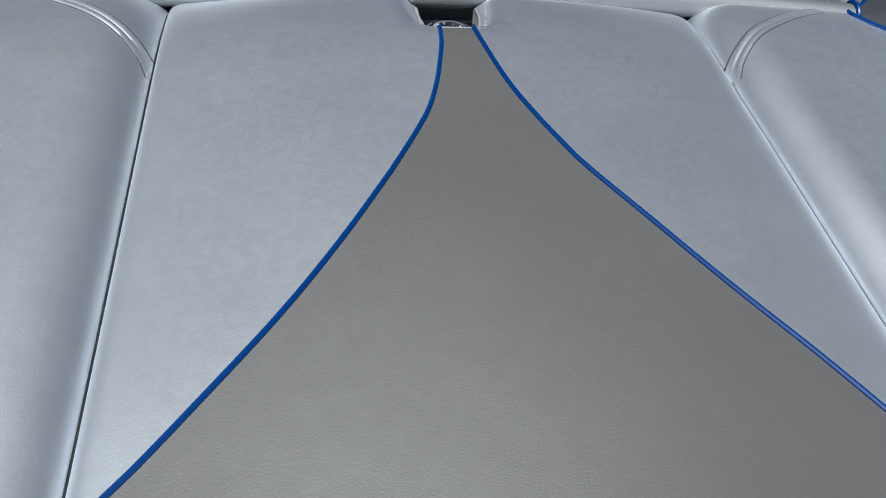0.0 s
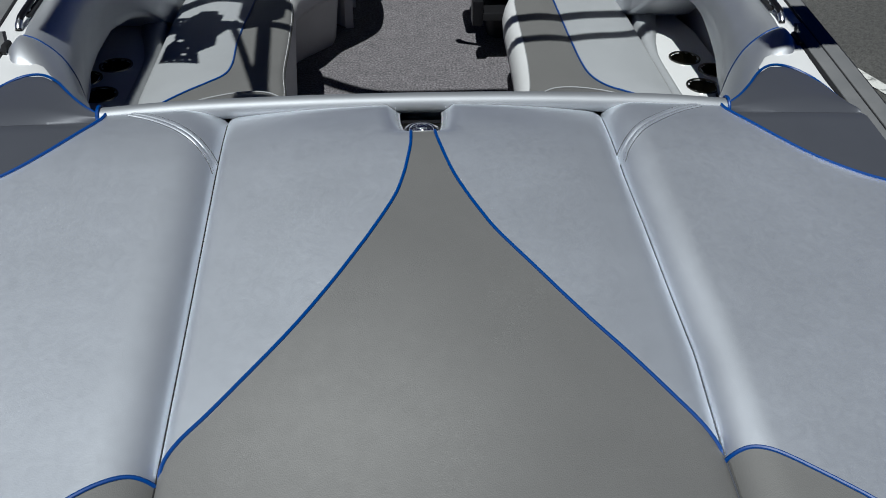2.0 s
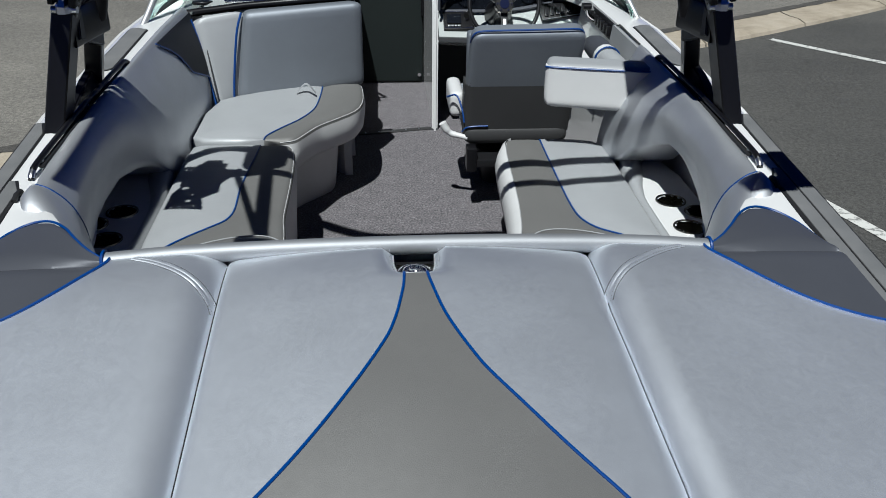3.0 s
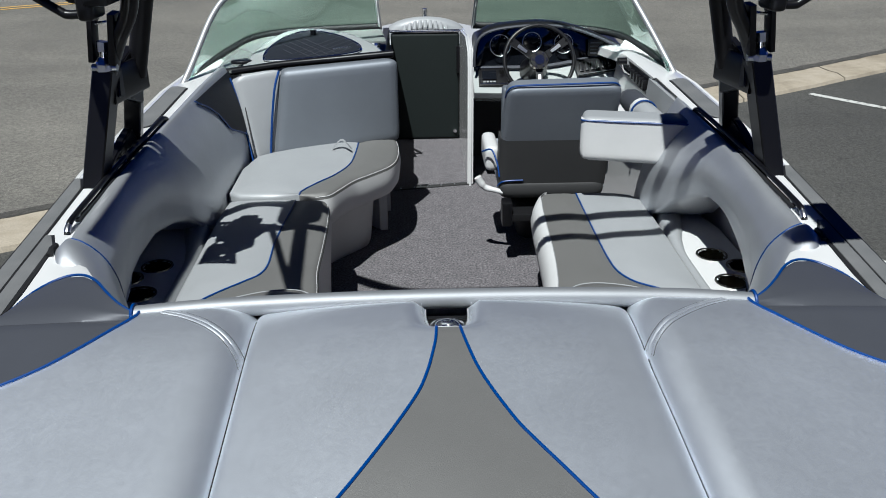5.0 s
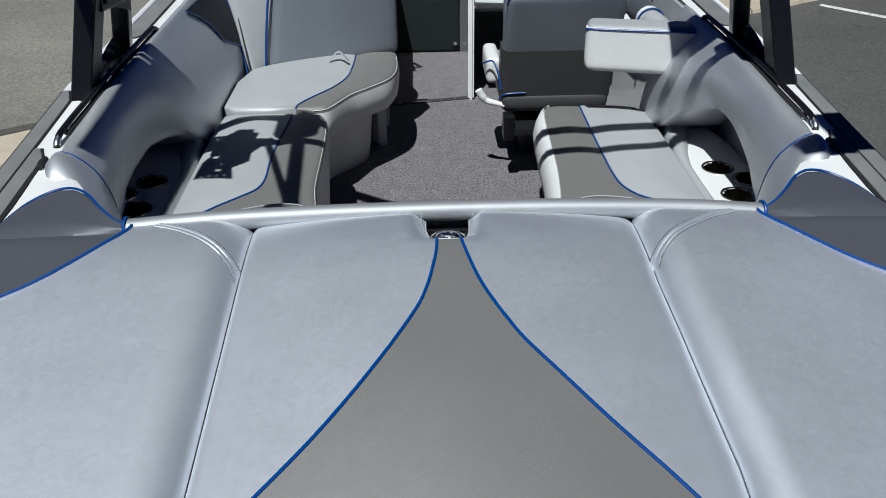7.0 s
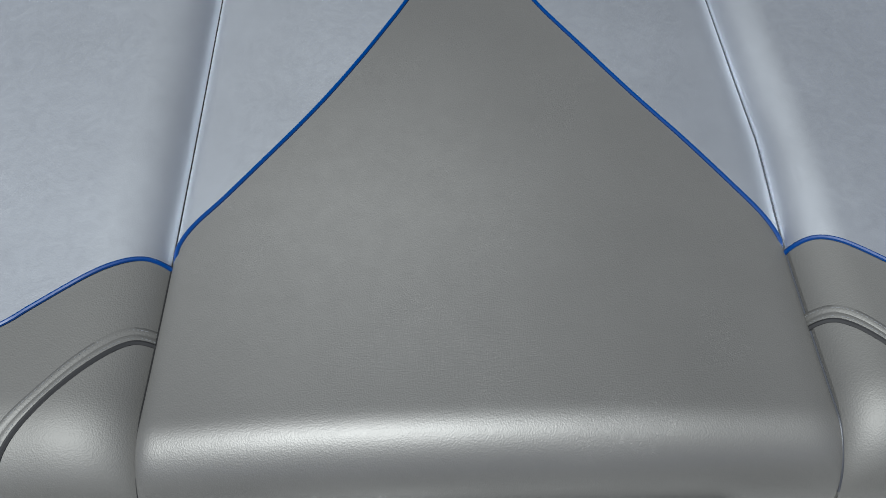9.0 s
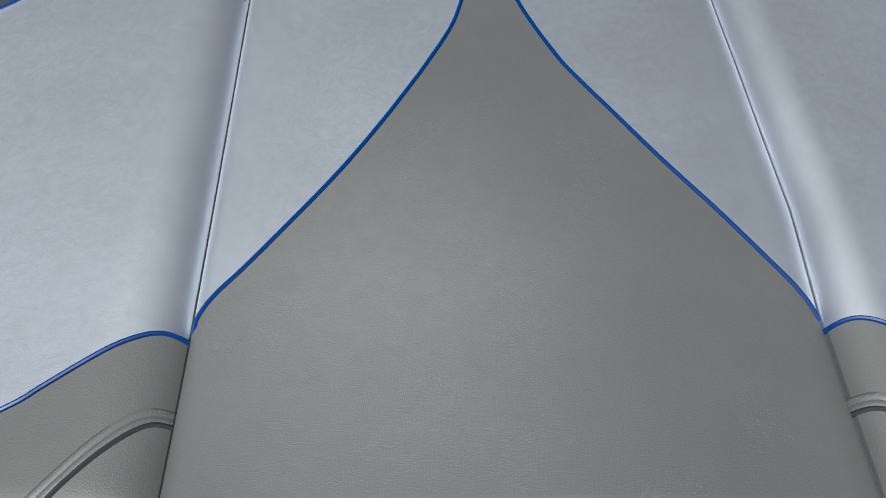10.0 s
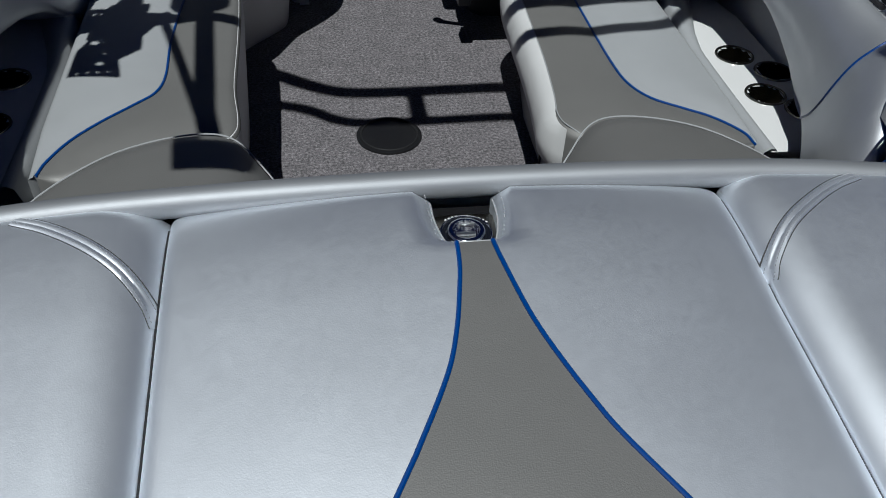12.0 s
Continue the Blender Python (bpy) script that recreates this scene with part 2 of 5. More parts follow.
def spline(points, n=10):
    """A smooth curve through the given points (Catmull-Rom)."""
    p = [Vector(q) for q in points]
    p = [p[0] * 2 - p[1]] + p + [p[-1] * 2 - p[-2]]
    out = []
    for a, b, c, d in zip(p, p[1:], p[2:], p[3:]):
        for i in range(n):
            t = i / n
            out.append(0.5 * (2 * b + (c - a) * t + (2 * a - 5 * b + 4 * c - d) * t * t + (3 * b - a - 3 * c + d) * t ** 3))
    return out + [p[-2]]


def closed_spline(points, n=6):
    p = [Vector(q) for q in points]
    k = len(p)
    out = []
    for i in range(k):
        a, b, c, d = p[i - 1], p[i], p[(i + 1) % k], p[(i + 2) % k]
        for j in range(n):
            t = j / n
            out.append(0.5 * (2 * b + (c - a) * t + (2 * a - 5 * b + 4 * c - d) * t * t + (3 * b - a - 3 * c + d) * t ** 3))
    return out


def tube(bm, points, radius, sides=10, flat=1.0, caps=True, closed=False):
    """A round bar along the points."""
    pts = [Vector(p) for p in points]
    up, rings = None, []
    for i, p in enumerate(pts):
        if closed:
            d = (pts[(i + 1) % len(pts)] - pts[i - 1]).normalized()
        else:
            d = (pts[min(i + 1, len(pts) - 1)] - pts[max(i - 1, 0)]).normalized()
        if up is None:
            up = Vector((0, 0, 1)) if abs(d.z) < 0.9 else Vector((0, 1, 0))
        side = d.cross(up).normalized()
        up = side.cross(d).normalized()
        r = radius[i] if isinstance(radius, (list, tuple)) else radius
        rings.append([bm.verts.new(p + side * (math.cos(a) * r) + up * (math.sin(a) * r * flat)) for a in (2 * math.pi * k / sides for k in range(sides))])
    pairs = list(zip(rings, rings[1:])) + ([(rings[-1], rings[0])] if closed else [])
    for a, b in pairs:
        for k in range(sides):
            bm.faces.new((a[k], a[(k + 1) % sides], b[(k + 1) % sides], b[k]))
    if caps and not closed:
        bm.faces.new(rings[0][::-1])
        bm.faces.new(rings[-1])
    return bm


def bar(points, radius, sides=10, flat=1.0, closed=False):
    return tube(bmesh.new(), points, radius, sides, flat, True, closed)


def box(bm, lo, hi, bevel=0.0, segments=2, matrix=None):
    made = bmesh.ops.create_cube(bm, size=1.0)["verts"]
    size = Vector(hi) - Vector(lo)
    mid = (Vector(hi) + Vector(lo)) / 2
    for v in made:
        v.co = Vector((v.co.x * size.x, v.co.y * size.y, v.co.z * size.z)) + mid
    if bevel:
        edges = list({e for v in made for e in v.link_edges})
        got = bmesh.ops.bevel(bm, geom=edges, offset=bevel, segments=segments, affect="EDGES", profile=0.6)
        made = list({v for f in got["faces"] for v in f.verts} | {v for v in made if v.is_valid})
    if matrix is not None:
        for v in made:
            v.co = matrix @ v.co
    return bm


def block(lo, hi, bevel=0.0, segments=2, matrix=None):
    return box(bmesh.new(), lo, hi, bevel, segments, matrix)


def sheet(rows, thick=0.0, close=False):
    """A surface through rows of points; thick gives it a back."""
    bm = bmesh.new()
    g = [[bm.verts.new(p) for p in r] for r in rows]
    for a, b in zip(g, g[1:]):
        for i in range(len(a) - 1):
            bm.faces.new((a[i], a[i + 1], b[i + 1], b[i]))
        if close:
            bm.faces.new((a[-1], a[0], b[0], b[-1]))
    if thick:
        bmesh.ops.recalc_face_normals(bm, faces=bm.faces)
        bmesh.ops.solidify(bm, geom=bm.faces, thickness=thick)
    return bm


def cushion(outline, top, depth, radius, crown=0.0, soft=5):
    """A padded panel over a closed plan outline [(x, y)] or [(x, y, radius)], its upper edge rolled by radius. top: height, or a
    function of x and y. crown: how far the middle swells."""
    pts = [Vector((p[0], p[1])) for p in outline]
    rad = [p[2] if len(p) > 2 else radius for p in outline]
    n = len(pts)
    area = sum(pts[i].x * pts[(i + 1) % n].y - pts[(i + 1) % n].x * pts[i].y for i in range(n))
    if area < 0:
        pts.reverse()
        rad.reverse()
    z = top if callable(top) else (lambda x, y: top)
    inward = []
    for i in range(n):
        d = (pts[(i + 1) % n] - pts[i - 1]).normalized()
        inward.append(Vector((-d.y, d.x)))
    bm = bmesh.new()
    rings = [[bm.verts.new((p.x, p.y, z(p.x, p.y) - depth)) for p in pts]]
    for k in range(soft + 1):
        a = k / soft * math.pi / 2
        ring = []
        for p, w, r in zip(pts, inward, rad):
            q = p + w * (r * (1 - math.cos(a)))
            ring.append(bm.verts.new((q.x, q.y, z(q.x, q.y) - r * 0.8 * (1 - math.sin(a)))))
        rings.append(ring)
    for a, b in zip(rings, rings[1:]):
        for i in range(n):
            bm.faces.new((a[i], a[(i + 1) % n], b[(i + 1) % n], b[i]))
    last = rings[-1]
    if crown:
        swell(bm, last, z, crown)
    else:
        bmesh.ops.triangle_fill(bm, use_beauty=True, edges=[bm.edges.get((last[i], last[(i + 1) % n])) for i in range(n)])
    bm.faces.new(rings[0][::-1])
    return bm


def swell(bm, ring, z, crown, step=0.028, reach=0.05):
    """Close a ring with a fine net that rises by crown away from the ring."""
    flat = [v.co.to_2d() for v in ring]
    n = len(flat)
    a = np.array([tuple(p) for p in flat])
    d = np.roll(a, -1, axis=0) - a
    long = np.maximum((d ** 2).sum(1), 1e-12)

    def off(x, y):
        t = np.clip(((np.array((x, y)) - a) * d).sum(1) / long, 0, 1)
        return float(np.sqrt((((a + d * t[:, None]) - (x, y)) ** 2).sum(1).min()))

    def inside(x, y):
        hit = False
        for p, q in zip(flat, flat[1:] + flat[:1]):
            if (p.y > y) != (q.y > y) and x < (q.x - p.x) * (y - p.y) / (q.y - p.y) + p.x:
                hit = not hit
        return hit

    lo, hi = a.min(0), a.max(0)
    more = []
    for i in range(1, int((hi[0] - lo[0]) / step) + 1):
        for j in range(1, int((hi[1] - lo[1]) / step) + 1):
            x, y = lo[0] + (i + 0.5 * (j % 2)) * step, lo[1] + j * step
            if inside(x, y) and off(x, y) > step * 0.45:
                more.append(Vector((x, y)))
    verts, _, faces, origin, _, _ = geometry.delaunay_2d_cdt(flat + more, [], [list(range(n))], 1, 1e-6)
    made = []
    for p, o in zip(verts, origin):
        if o and o[0] < n:
            made.append(ring[o[0]])
        else:
            r = off(p.x, p.y)
            made.append(bm.verts.new((p.x, p.y, z(p.x, p.y) + crown * (1 - math.exp(-r / reach)))))
    for f in faces:
        if len({made[k] for k in f}) == len(f):
            try:
                bm.faces.new([made[k] for k in f])
            except ValueError:
                pass


def prism(outline, lo, hi, axis="z", bevel=0.0):
    """A straight body over a closed outline: axis z takes (x, y), axis y takes (x, z), axis x takes (y, z)."""
    bm = bmesh.new()
    put = {"z": lambda p, h: (p[0], p[1], h), "y": lambda p, h: (p[0], h, p[1]), "x": lambda p, h: (h, p[0], p[1])}[axis]
    a = [bm.verts.new(put(p, lo)) for p in outline]
    b = [bm.verts.new(put(p, hi)) for p in outline]
    n = len(a)
    for i in range(n):
        bm.faces.new((a[i], a[(i + 1) % n], b[(i + 1) % n], b[i]))
    ends = [bm.faces.new(a[::-1]), bm.faces.new(b)]
    if bevel:
        bmesh.ops.recalc_face_normals(bm, faces=bm.faces)
        bmesh.ops.bevel(bm, geom=list({e for f in ends for e in f.edges}), offset=bevel, segments=3, affect="EDGES")
    return bm


def mirror(points, s):
    return [(p[0] * s, *p[1:]) for p in points]


def along(table, v):
    """Linear look-up in a table of (key, value), keys falling or rising."""
    t = sorted(table)
    return float(np.interp(v, [a for a, _ in t], [b for _, b in t]))


def dashes(points, length=0.006, gap=0.004, radius=0.0009):
    """A row of stitches along the points."""
    bm = bmesh.new()
    pts = [Vector(p) for p in points]
    run, step = 0.0, length + gap
    for a, b in zip(pts, pts[1:]):
        d = (b - a).length
        while run < d:
            p, q = a.lerp(b, run / d), a.lerp(b, min(1.0, (run + length) / d))
            if (q - p).length > 0.001:
                tube(bm, [p, p.lerp(q, 0.5) + Vector((0, 0, radius * 0.6)), q], radius, 5)
            run += step
        run -= d
    return bm


# ---------------------------------------------------------------- ground, road, kerb
def kerb_y(x):
    return 4.35 + 0.576 * (x + 2.95) + 0.04 * max(0.0, x - 4.5)


ground = tagged(part("ground", sheet([[(-260, -260, GROUND), (260, -260, GROUND)], [(-260, 260, GROUND), (260, 260, GROUND)]]), LOT),
                "dark cracked asphalt of an old parking lot", "ground", kind="structure")
xs = [-40 + 80 * i / 80 for i in range(81)]


def road_edge(x, off):
    return kerb_y(max(-9.0, min(14.0, x))) + 0.55 * max(0, x - 14) + 0.3 * min(0, x + 9) + off


road = tagged(part("road", sheet([[(x, road_edge(x, 0.0), GROUND + 0.012) for x in xs], [(x, road_edge(x, 0) + 60 + 0 * x, GROUND + 0.012) for x in xs]]), ROAD),
              "light grey worn asphalt road beyond the gutter", "road", kind="structure")
gutter = thing("kerb", "tan concrete kerb and gutter apron along the road", "kerb", kind="structure")
x = -12.0
while x < 16:
    step = 1.55
    cols = [x + 0.012 + (step - 0.024) * i / 8 for i in range(9)]
    prof = [(-0.62, 0.0), (-0.60, 0.035), (-0.42, 0.05), (-0.22, 0.028), (-0.04, 0.02), (0.03, 0.022), (0.04, -0.01)]
    part("slab", sheet([[(c, road_edge(c, o * 1.12) + 0.012 * noise.noise((c * 3, o * 9, 0)), GROUND + h) for o, h in prof] for c in cols], 0.02), CONCRETE, gutter)
    x += step


rows = []
for i in range(281):
    c = -12 + 28 * i / 280
    wide = 0.20 + 0.05 * noise.noise((c * 0.7, 3, 0)) + 0.03 * noise.noise((c * 5, 7, 0))
    rows.append([(c, road_edge(c, 0.025 + 0.05 * noise.noise((c * 6, 1, 0)) + 0.03 * noise.noise((c * 21, 4, 0))), GROUND + 0.026), (c, road_edge(c, 0.025 + wide), GROUND + 0.014)])
tagged(part("road_seam", sheet(rows), PATCH), "dark ragged asphalt seam along the concrete gutter", "road", kind="structure")


def strip_line(a, b, width, material, name, label, lift):
    a, b = Vector((*a, 0)), Vector((*b, 0))
    d = (b - a).normalized()
    w = Vector((-d.y, d.x, 0)) * width / 2
    rows = []
    for i in range(41):
        p = a.lerp(b, i / 40)
        e = 0.006 * noise.noise((i * 0.9, width, 1))
        rows.append([(p + w * (1 + e * 8) + Vector((0, 0, GROUND + lift))), (p - w * (1 - e * 8) + Vector((0, 0, GROUND + lift)))])
    return tagged(part(name, sheet(rows), material), label, "road marking", kind="structure")


strip_line((4.36, 7.68), (6.9, 4.4), 0.10, LINE_WHITE, "parking_line", "worn white parking line on dark asphalt", 0.006)
strip_line((2.74, 3.75), (3.5, 1.2), 0.10, LINE_WHITE, "parking_line", "worn white parking line on dark asphalt", 0.006)
for k in (0.0, 0.33):
    strip_line((-32, 0.28 + k), (32, 39.96 + k), 0.11, LINE_YELLOW, "centre_line", "faded yellow centre line on the road", 0.018)

# ---------------------------------------------------------------- hull, deck, cockpit liner
DECK = [(-1.30, 1.00, 0.66), (-0.6, 1.05, 0.70), (-0.2, 1.07, 0.72), (0.3, 1.105, 0.735), (0.6, 1.123, 0.745), (1.0, 1.142, 0.765), (1.5, 1.155, 0.775), (2.0, 1.155, 0.79),
        (2.6, 1.11, 0.80), (3.2, 0.98, 0.77), (3.9, 0.72, 0.66), (4.5, 0.42, 0.60), (4.9, 0.14, 0.58)]


def deck_x(y):
    return along([(a, b) for a, b, _ in DECK], y)


def deck_z(y):
    return along([(a, c) for a, _, c in DECK], y)


boat = thing("boat_hull", "white fibreglass wakeboard boat hull with an open cockpit", "boat")
ys = [-1.30 + 6.2 * i / 62 for i in range(63)]
for s in (-1, 1):
    rows = []
    for y in ys:
        w, z = deck_x(y), deck_z(y)
        rows.append([(s * w, y, z), (s * (w + 0.012), y, z - 0.02), (s * (w + 0.012), y, z - 0.06), (s * (w - 0.01), y, z - 0.10), (s * (w - 0.05), y, 0.25), (s * w * 0.80, y, -0.25), (s * 0.02, y, GROUND + 0.004)])
    part("hull_side", sheet(rows, 0.012), GELCOAT, boat)
part("transom", prism([(-1.0, 0.64), (1.0, 0.64), (0.95, 0.2), (0.6, -0.4), (0, GROUND + 0.01), (-0.6, -0.4), (-0.95, 0.2)], -1.30, -1.27, "y"), GELCOAT, boat)


# covering boards: white, with grip mats let into them
def deck_in(y, s):
    t = [(-1.30, 0.93), (-0.9, 0.92), (-0.35, 0.90), (0.0, 0.88), (0.2, 0.84), (0.30, 0.86), (0.42, 0.94), (0.5, 0.975), (0.62, 0.985), (1.0, 1.0), (1.5, 1.0), (2.1, 1.0), (2.6, 0.98), (3.0, 0.90), (3.9, 0.66), (4.5, 0.36), (4.9, 0.08)]
    return along(t, y)


for s in (-1, 1):
    rows = []
    for y in ys:
        a, w, z = deck_in(y, s), deck_x(y), deck_z(y)
        rows.append([(s * a, y, z - 0.05), (s * (a + 0.004), y, z - 0.008), (s * (a + 0.02), y, z), (s * (a + w) / 2, y, z + 0.004), (s * (w - 0.012), y, z), (s * w, y, z - 0.01), (s * w, y, z - 0.03)])
    part("covering_board", sheet(rows), GELCOAT, boat, "white gelcoat covering board")
    for y0, y1, a, b in ((1.45, 2.05, 0.035, 0.105), (-0.95, 0.93, 0.008, 0.050), (-0.95, 0.52, 0.055, 0.094)):
        n = 24
        left, right = [], []
        for i in range(n + 1):
            y = y0 + (y1 - y0) * i / n
            taper = min(1, (i + 0.5) / 2, (n - i + 0.5) / 1.2)
            left.append((s * (deck_x(y) - a), y, 0.003))
            right.append((s * (deck_x(y) - a - (b - a) * taper), y, 0.003))
        wide = [(p[0] + s * 0.005, p[1], 0.002) for p in left] + [(p[0] - s * 0.005, p[1] + (0.006 if i == len(right) - 1 else 0), 0.002) for i, p in enumerate(right)][::-1]
        part("mat_groove", cushion(wide, lambda px, py: deck_z(py) + 0.0065, 0.006, 0.002, soft=2), RUBBER, boat, "black edge round the mat")
        part("grip_mat", cushion(left + right[::-1], lambda px, py: deck_z(py) + 0.009, 0.008, 0.003, soft=2), GRIP, boat, "grey non-slip mat")
    part("deck_joint", bar([(s * along([(-0.75, 0.968), (0.0, 0.990), (0.09, 0.993), (0.2, 0.996), (0.334, 1.006), (0.41, 1.012), (0.46, 1.018)], y), y, deck_z(y) + 0.003) for y in [-0.75 + 0.05 * i for i in range(25)]], 0.0045, 6), RUBBER, boat, "black rubber joint strip")

# aft deck below the sun pads
part("aft_deck", block((-1.0, -1.29, 0.50), (1.0, -1.12, 0.545), 0.012), GELCOAT, boat, "white aft deck moulding")
part("aft_lip", block((-0.27, -1.29, 0.54), (0.29, -1.165, 0.575), 0.015), GELCOAT, boat)
part("transom_liner", block((-1.0, 0.05, -0.02), (1.0, 0.085, 0.60), 0.004), TAUPE, boat, "taupe trim on the transom wall")
# near-black bed, so that the gaps between the pads look shaded
part("pad_bed", block((-1.02, -1.15, 0.42), (1.02, 0.06, 0.52), 0.01), SEAM_SHADE, boat)

# swim platform
tagged(part("swim_platform", block((-0.95, -1.95, 0.20), (0.95, -1.305, 0.25), 0.02), GELCOAT), "white fibreglass swim platform behind the boat", "platform")

floor = tagged(part("floor", sheet([[(-1.0, 0.06, 0), (1.0, 0.06, 0)], [(-1.0, 4.0, 0), (1.0, 4.0, 0)]], 0.0), CARPET), "charcoal speckled carpet on the cockpit floor", "floor", kind="structure")
hatch = thing("floor_plate", "round black drain plate set in the carpet", "drain", at=(0.016, 1.333, 0))
ring = [(0.105 * math.cos(a), 0.105 * math.sin(a)) for a in (2 * math.pi * k / 48 for k in range(48))]
part("plate", cushion(ring, 0.008, 0.007, 0.004, soft=2), PLASTIC, hatch)
part("rim", bar([(a * 0.86, b * 0.86, 0.009) for a, b in ring], 0.003, 6, closed=True), RUBBER, hatch)
strip = thing("threshold_strip", "dark aluminium threshold strip screwed to the floor", "threshold")
a, b = Vector((-0.20, 2.865, 0)), Vector((0.255, 2.955, 0))
part("plate", prism([(a.x, a.y), (b.x, b.y), (b.x - 0.006, b.y + 0.034), (a.x - 0.006, a.y + 0.034)], 0.001, 0.007, bevel=0.002), DARKGREY, strip)
for i in range(6):
    p = a.lerp(b, (i + 0.5) / 6) + Vector((0, 0.017, 0.007))
    part("screw", cushion([(p.x + 0.005 * math.cos(k), p.y + 0.005 * math.sin(k)) for k in (0, 1.05, 2.1, 3.15, 4.2, 5.25)], 0.009, 0.003, 0.001, soft=2), BRUSHED, strip)

# ---------------------------------------------------------------- sun pads over the engine hatch
PAD_Z = [(0.06, 0.785), (-0.05, 0.792), (-0.15, 0.785), (-0.35, 0.757), (-0.6, 0.722), (-0.85, 0.69), (-1.0, 0.677), (-1.2, 0.665)]
PIPE = [(-0.109, 0.0235), (-0.14, 0.027), (-0.21, 0.0415), (-0.26, 0.055), (-0.31, 0.0735), (-0.36, 0.095), (-0.41, 0.120), (-0.50, 0.178), (-0.59, 0.2365), (-0.68, 0.298), (-0.755, 0.349), (-0.80, 0.380), (-0.825, 0.394), (-0.84, 0.399)]
PIPE_PORT = [(-0.109, 0.0235), (-0.16, 0.026), (-0.21, 0.034), (-0.25, 0.042), (-0.30, 0.056), (-0.345, 0.0755), (-0.40, 0.1035), (-0.425, 0.117), (-0.50, 0.160), (-0.57, 0.204), (-0.63, 0.246), (-0.70, 0.300), (-0.755, 0.344), (-0.79, 0.375), (-0.82, 0.394), (-0.84, 0.399)]
W, FRONT, REAR = 0.402, 0.003, -1.150


def pad_z(y):
    t = sorted(PAD_Z)
    return float(np.interp(y, [a for a, _ in t], [b for _, b in t]))


GAP = [(-1.3, 0.400), (-0.82, 0.404), (-0.66, 0.411), (-0.52, 0.405), (-0.36, 0.399), (-0.22, 0.392), (-0.04, 0.391), (0.1, 0.391)]


def warp(x, y):
    """The seam between the starboard pads is not quite straight."""
    if x <= 0:
        return x
    return x + (along(GAP, y) - 0.4035) * max(0.0, 1 - abs(x - 0.4035) / 0.2)


def smoothed(table):
    return [(p.x, p.y) for p in spline([(a, b, 0) for a, b in table], 8)]


PIPE, PIPE_PORT = smoothed(PIPE), smoothed(PIPE_PORT)
PAD_Y = np.linspace(-1.3, 0.2, 301)
PAD_S = np.convolve(np.pad([pad_z(y) for y in PAD_Y], 12, mode="edge"), np.ones(25) / 25, "valid")


def roll(d, wide, deep):
    """How far a padded edge has fallen at a distance d from it."""
    if d >= wide:
        return 0.0
    u = 1 - max(d, 0) / wide
    return deep * (1 - math.sqrt(max(0.0, 1 - u * u)))


def centre_z(x, y):
    z = float(np.interp(y, PAD_Y, PAD_S)) + 0.026 * (1 - (x / W) ** 2) - 0.012
    z -= (roll(W - x, 0.040, 0.014) if x > 0 else roll(W + x, 0.020, 0.012)) + roll(FRONT - y, 0.030, 0.010)
    u = y - REAR
    z -= roll(u, 0.070, 0.086)
    if y > -0.125 and abs(x) < 0.09:
        z -= roll(math.hypot(max(0, abs(x) - 0.045), max(0, -0.105 - y)), 0.022, 0.02)
    return z


def inner_x(y, s=1):
    """The inner border of the silver panels: the piping, then the notch for the latch."""
    if y <= -0.117:
        return along(PIPE if s > 0 else PIPE_PORT, y)
    u = min(1, (y + 0.117) / 0.082)
    return 0.024 + 0.021 * (0.6 * math.sin(u * math.pi / 2) + 0.4 * math.sqrt(max(0.0, 1 - (1 - u) ** 2)))


def spaced(lo, hi, n, fine_lo=True, fine_hi=True):
    out = []
    for i in range(n + 1):
        t = i / n
        if fine_lo and fine_hi:
            t = 0.5 - 0.5 * math.cos(math.pi * t)
        elif fine_hi:
            t = math.sin(t * math.pi / 2)
        elif fine_lo:
            t = 1 - math.cos(t * math.pi / 2)
        out.append(lo + (hi - lo) * t)
    return out


centre = thing("sun_pad", "silver and taupe vinyl sun pad with blue piping over engine", "cushion", at=(0, 0, 0))
for s in (-1, 1):
    rows = []
    for y in spaced(-0.84, FRONT, 70, False, True):
        a = min(inner_x(y, s), W - 0.0005)
        xr = spaced(a, W, 22, False, True)
        row = [(warp(s * px, y), y, centre_z(s * px, y)) for px in xr]
        row.insert(0, (warp(s * a, y), y, centre_z(s * a, y) - (0.05 if y > -0.117 else 0.004)))
        row.append((warp(s * W, y), y, centre_z(s * W, y) - 0.09))
        rows.append(row)
    last = [(p[0], p[1], p[2] - 0.10) for p in rows[-1]]
    rows.append(last)
    part("silver_panel", sheet(rows), SILVER, centre, "silver-grey vinyl panel", angle=70)
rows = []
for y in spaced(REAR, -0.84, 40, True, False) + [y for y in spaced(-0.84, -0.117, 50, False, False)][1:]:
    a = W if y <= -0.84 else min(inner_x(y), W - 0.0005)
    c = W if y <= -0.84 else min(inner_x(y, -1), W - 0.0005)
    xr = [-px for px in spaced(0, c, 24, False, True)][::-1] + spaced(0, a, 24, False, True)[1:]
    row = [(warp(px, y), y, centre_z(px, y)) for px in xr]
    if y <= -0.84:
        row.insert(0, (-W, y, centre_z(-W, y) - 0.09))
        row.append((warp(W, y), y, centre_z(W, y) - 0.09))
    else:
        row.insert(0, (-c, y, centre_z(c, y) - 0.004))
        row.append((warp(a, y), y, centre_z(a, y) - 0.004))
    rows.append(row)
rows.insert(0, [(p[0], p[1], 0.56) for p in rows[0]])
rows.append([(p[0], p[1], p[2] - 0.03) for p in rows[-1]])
part("taupe_panel", sheet(rows), TAUPE_PAD, centre, "taupe-grey vinyl wedge, paler in the middle", angle=70)
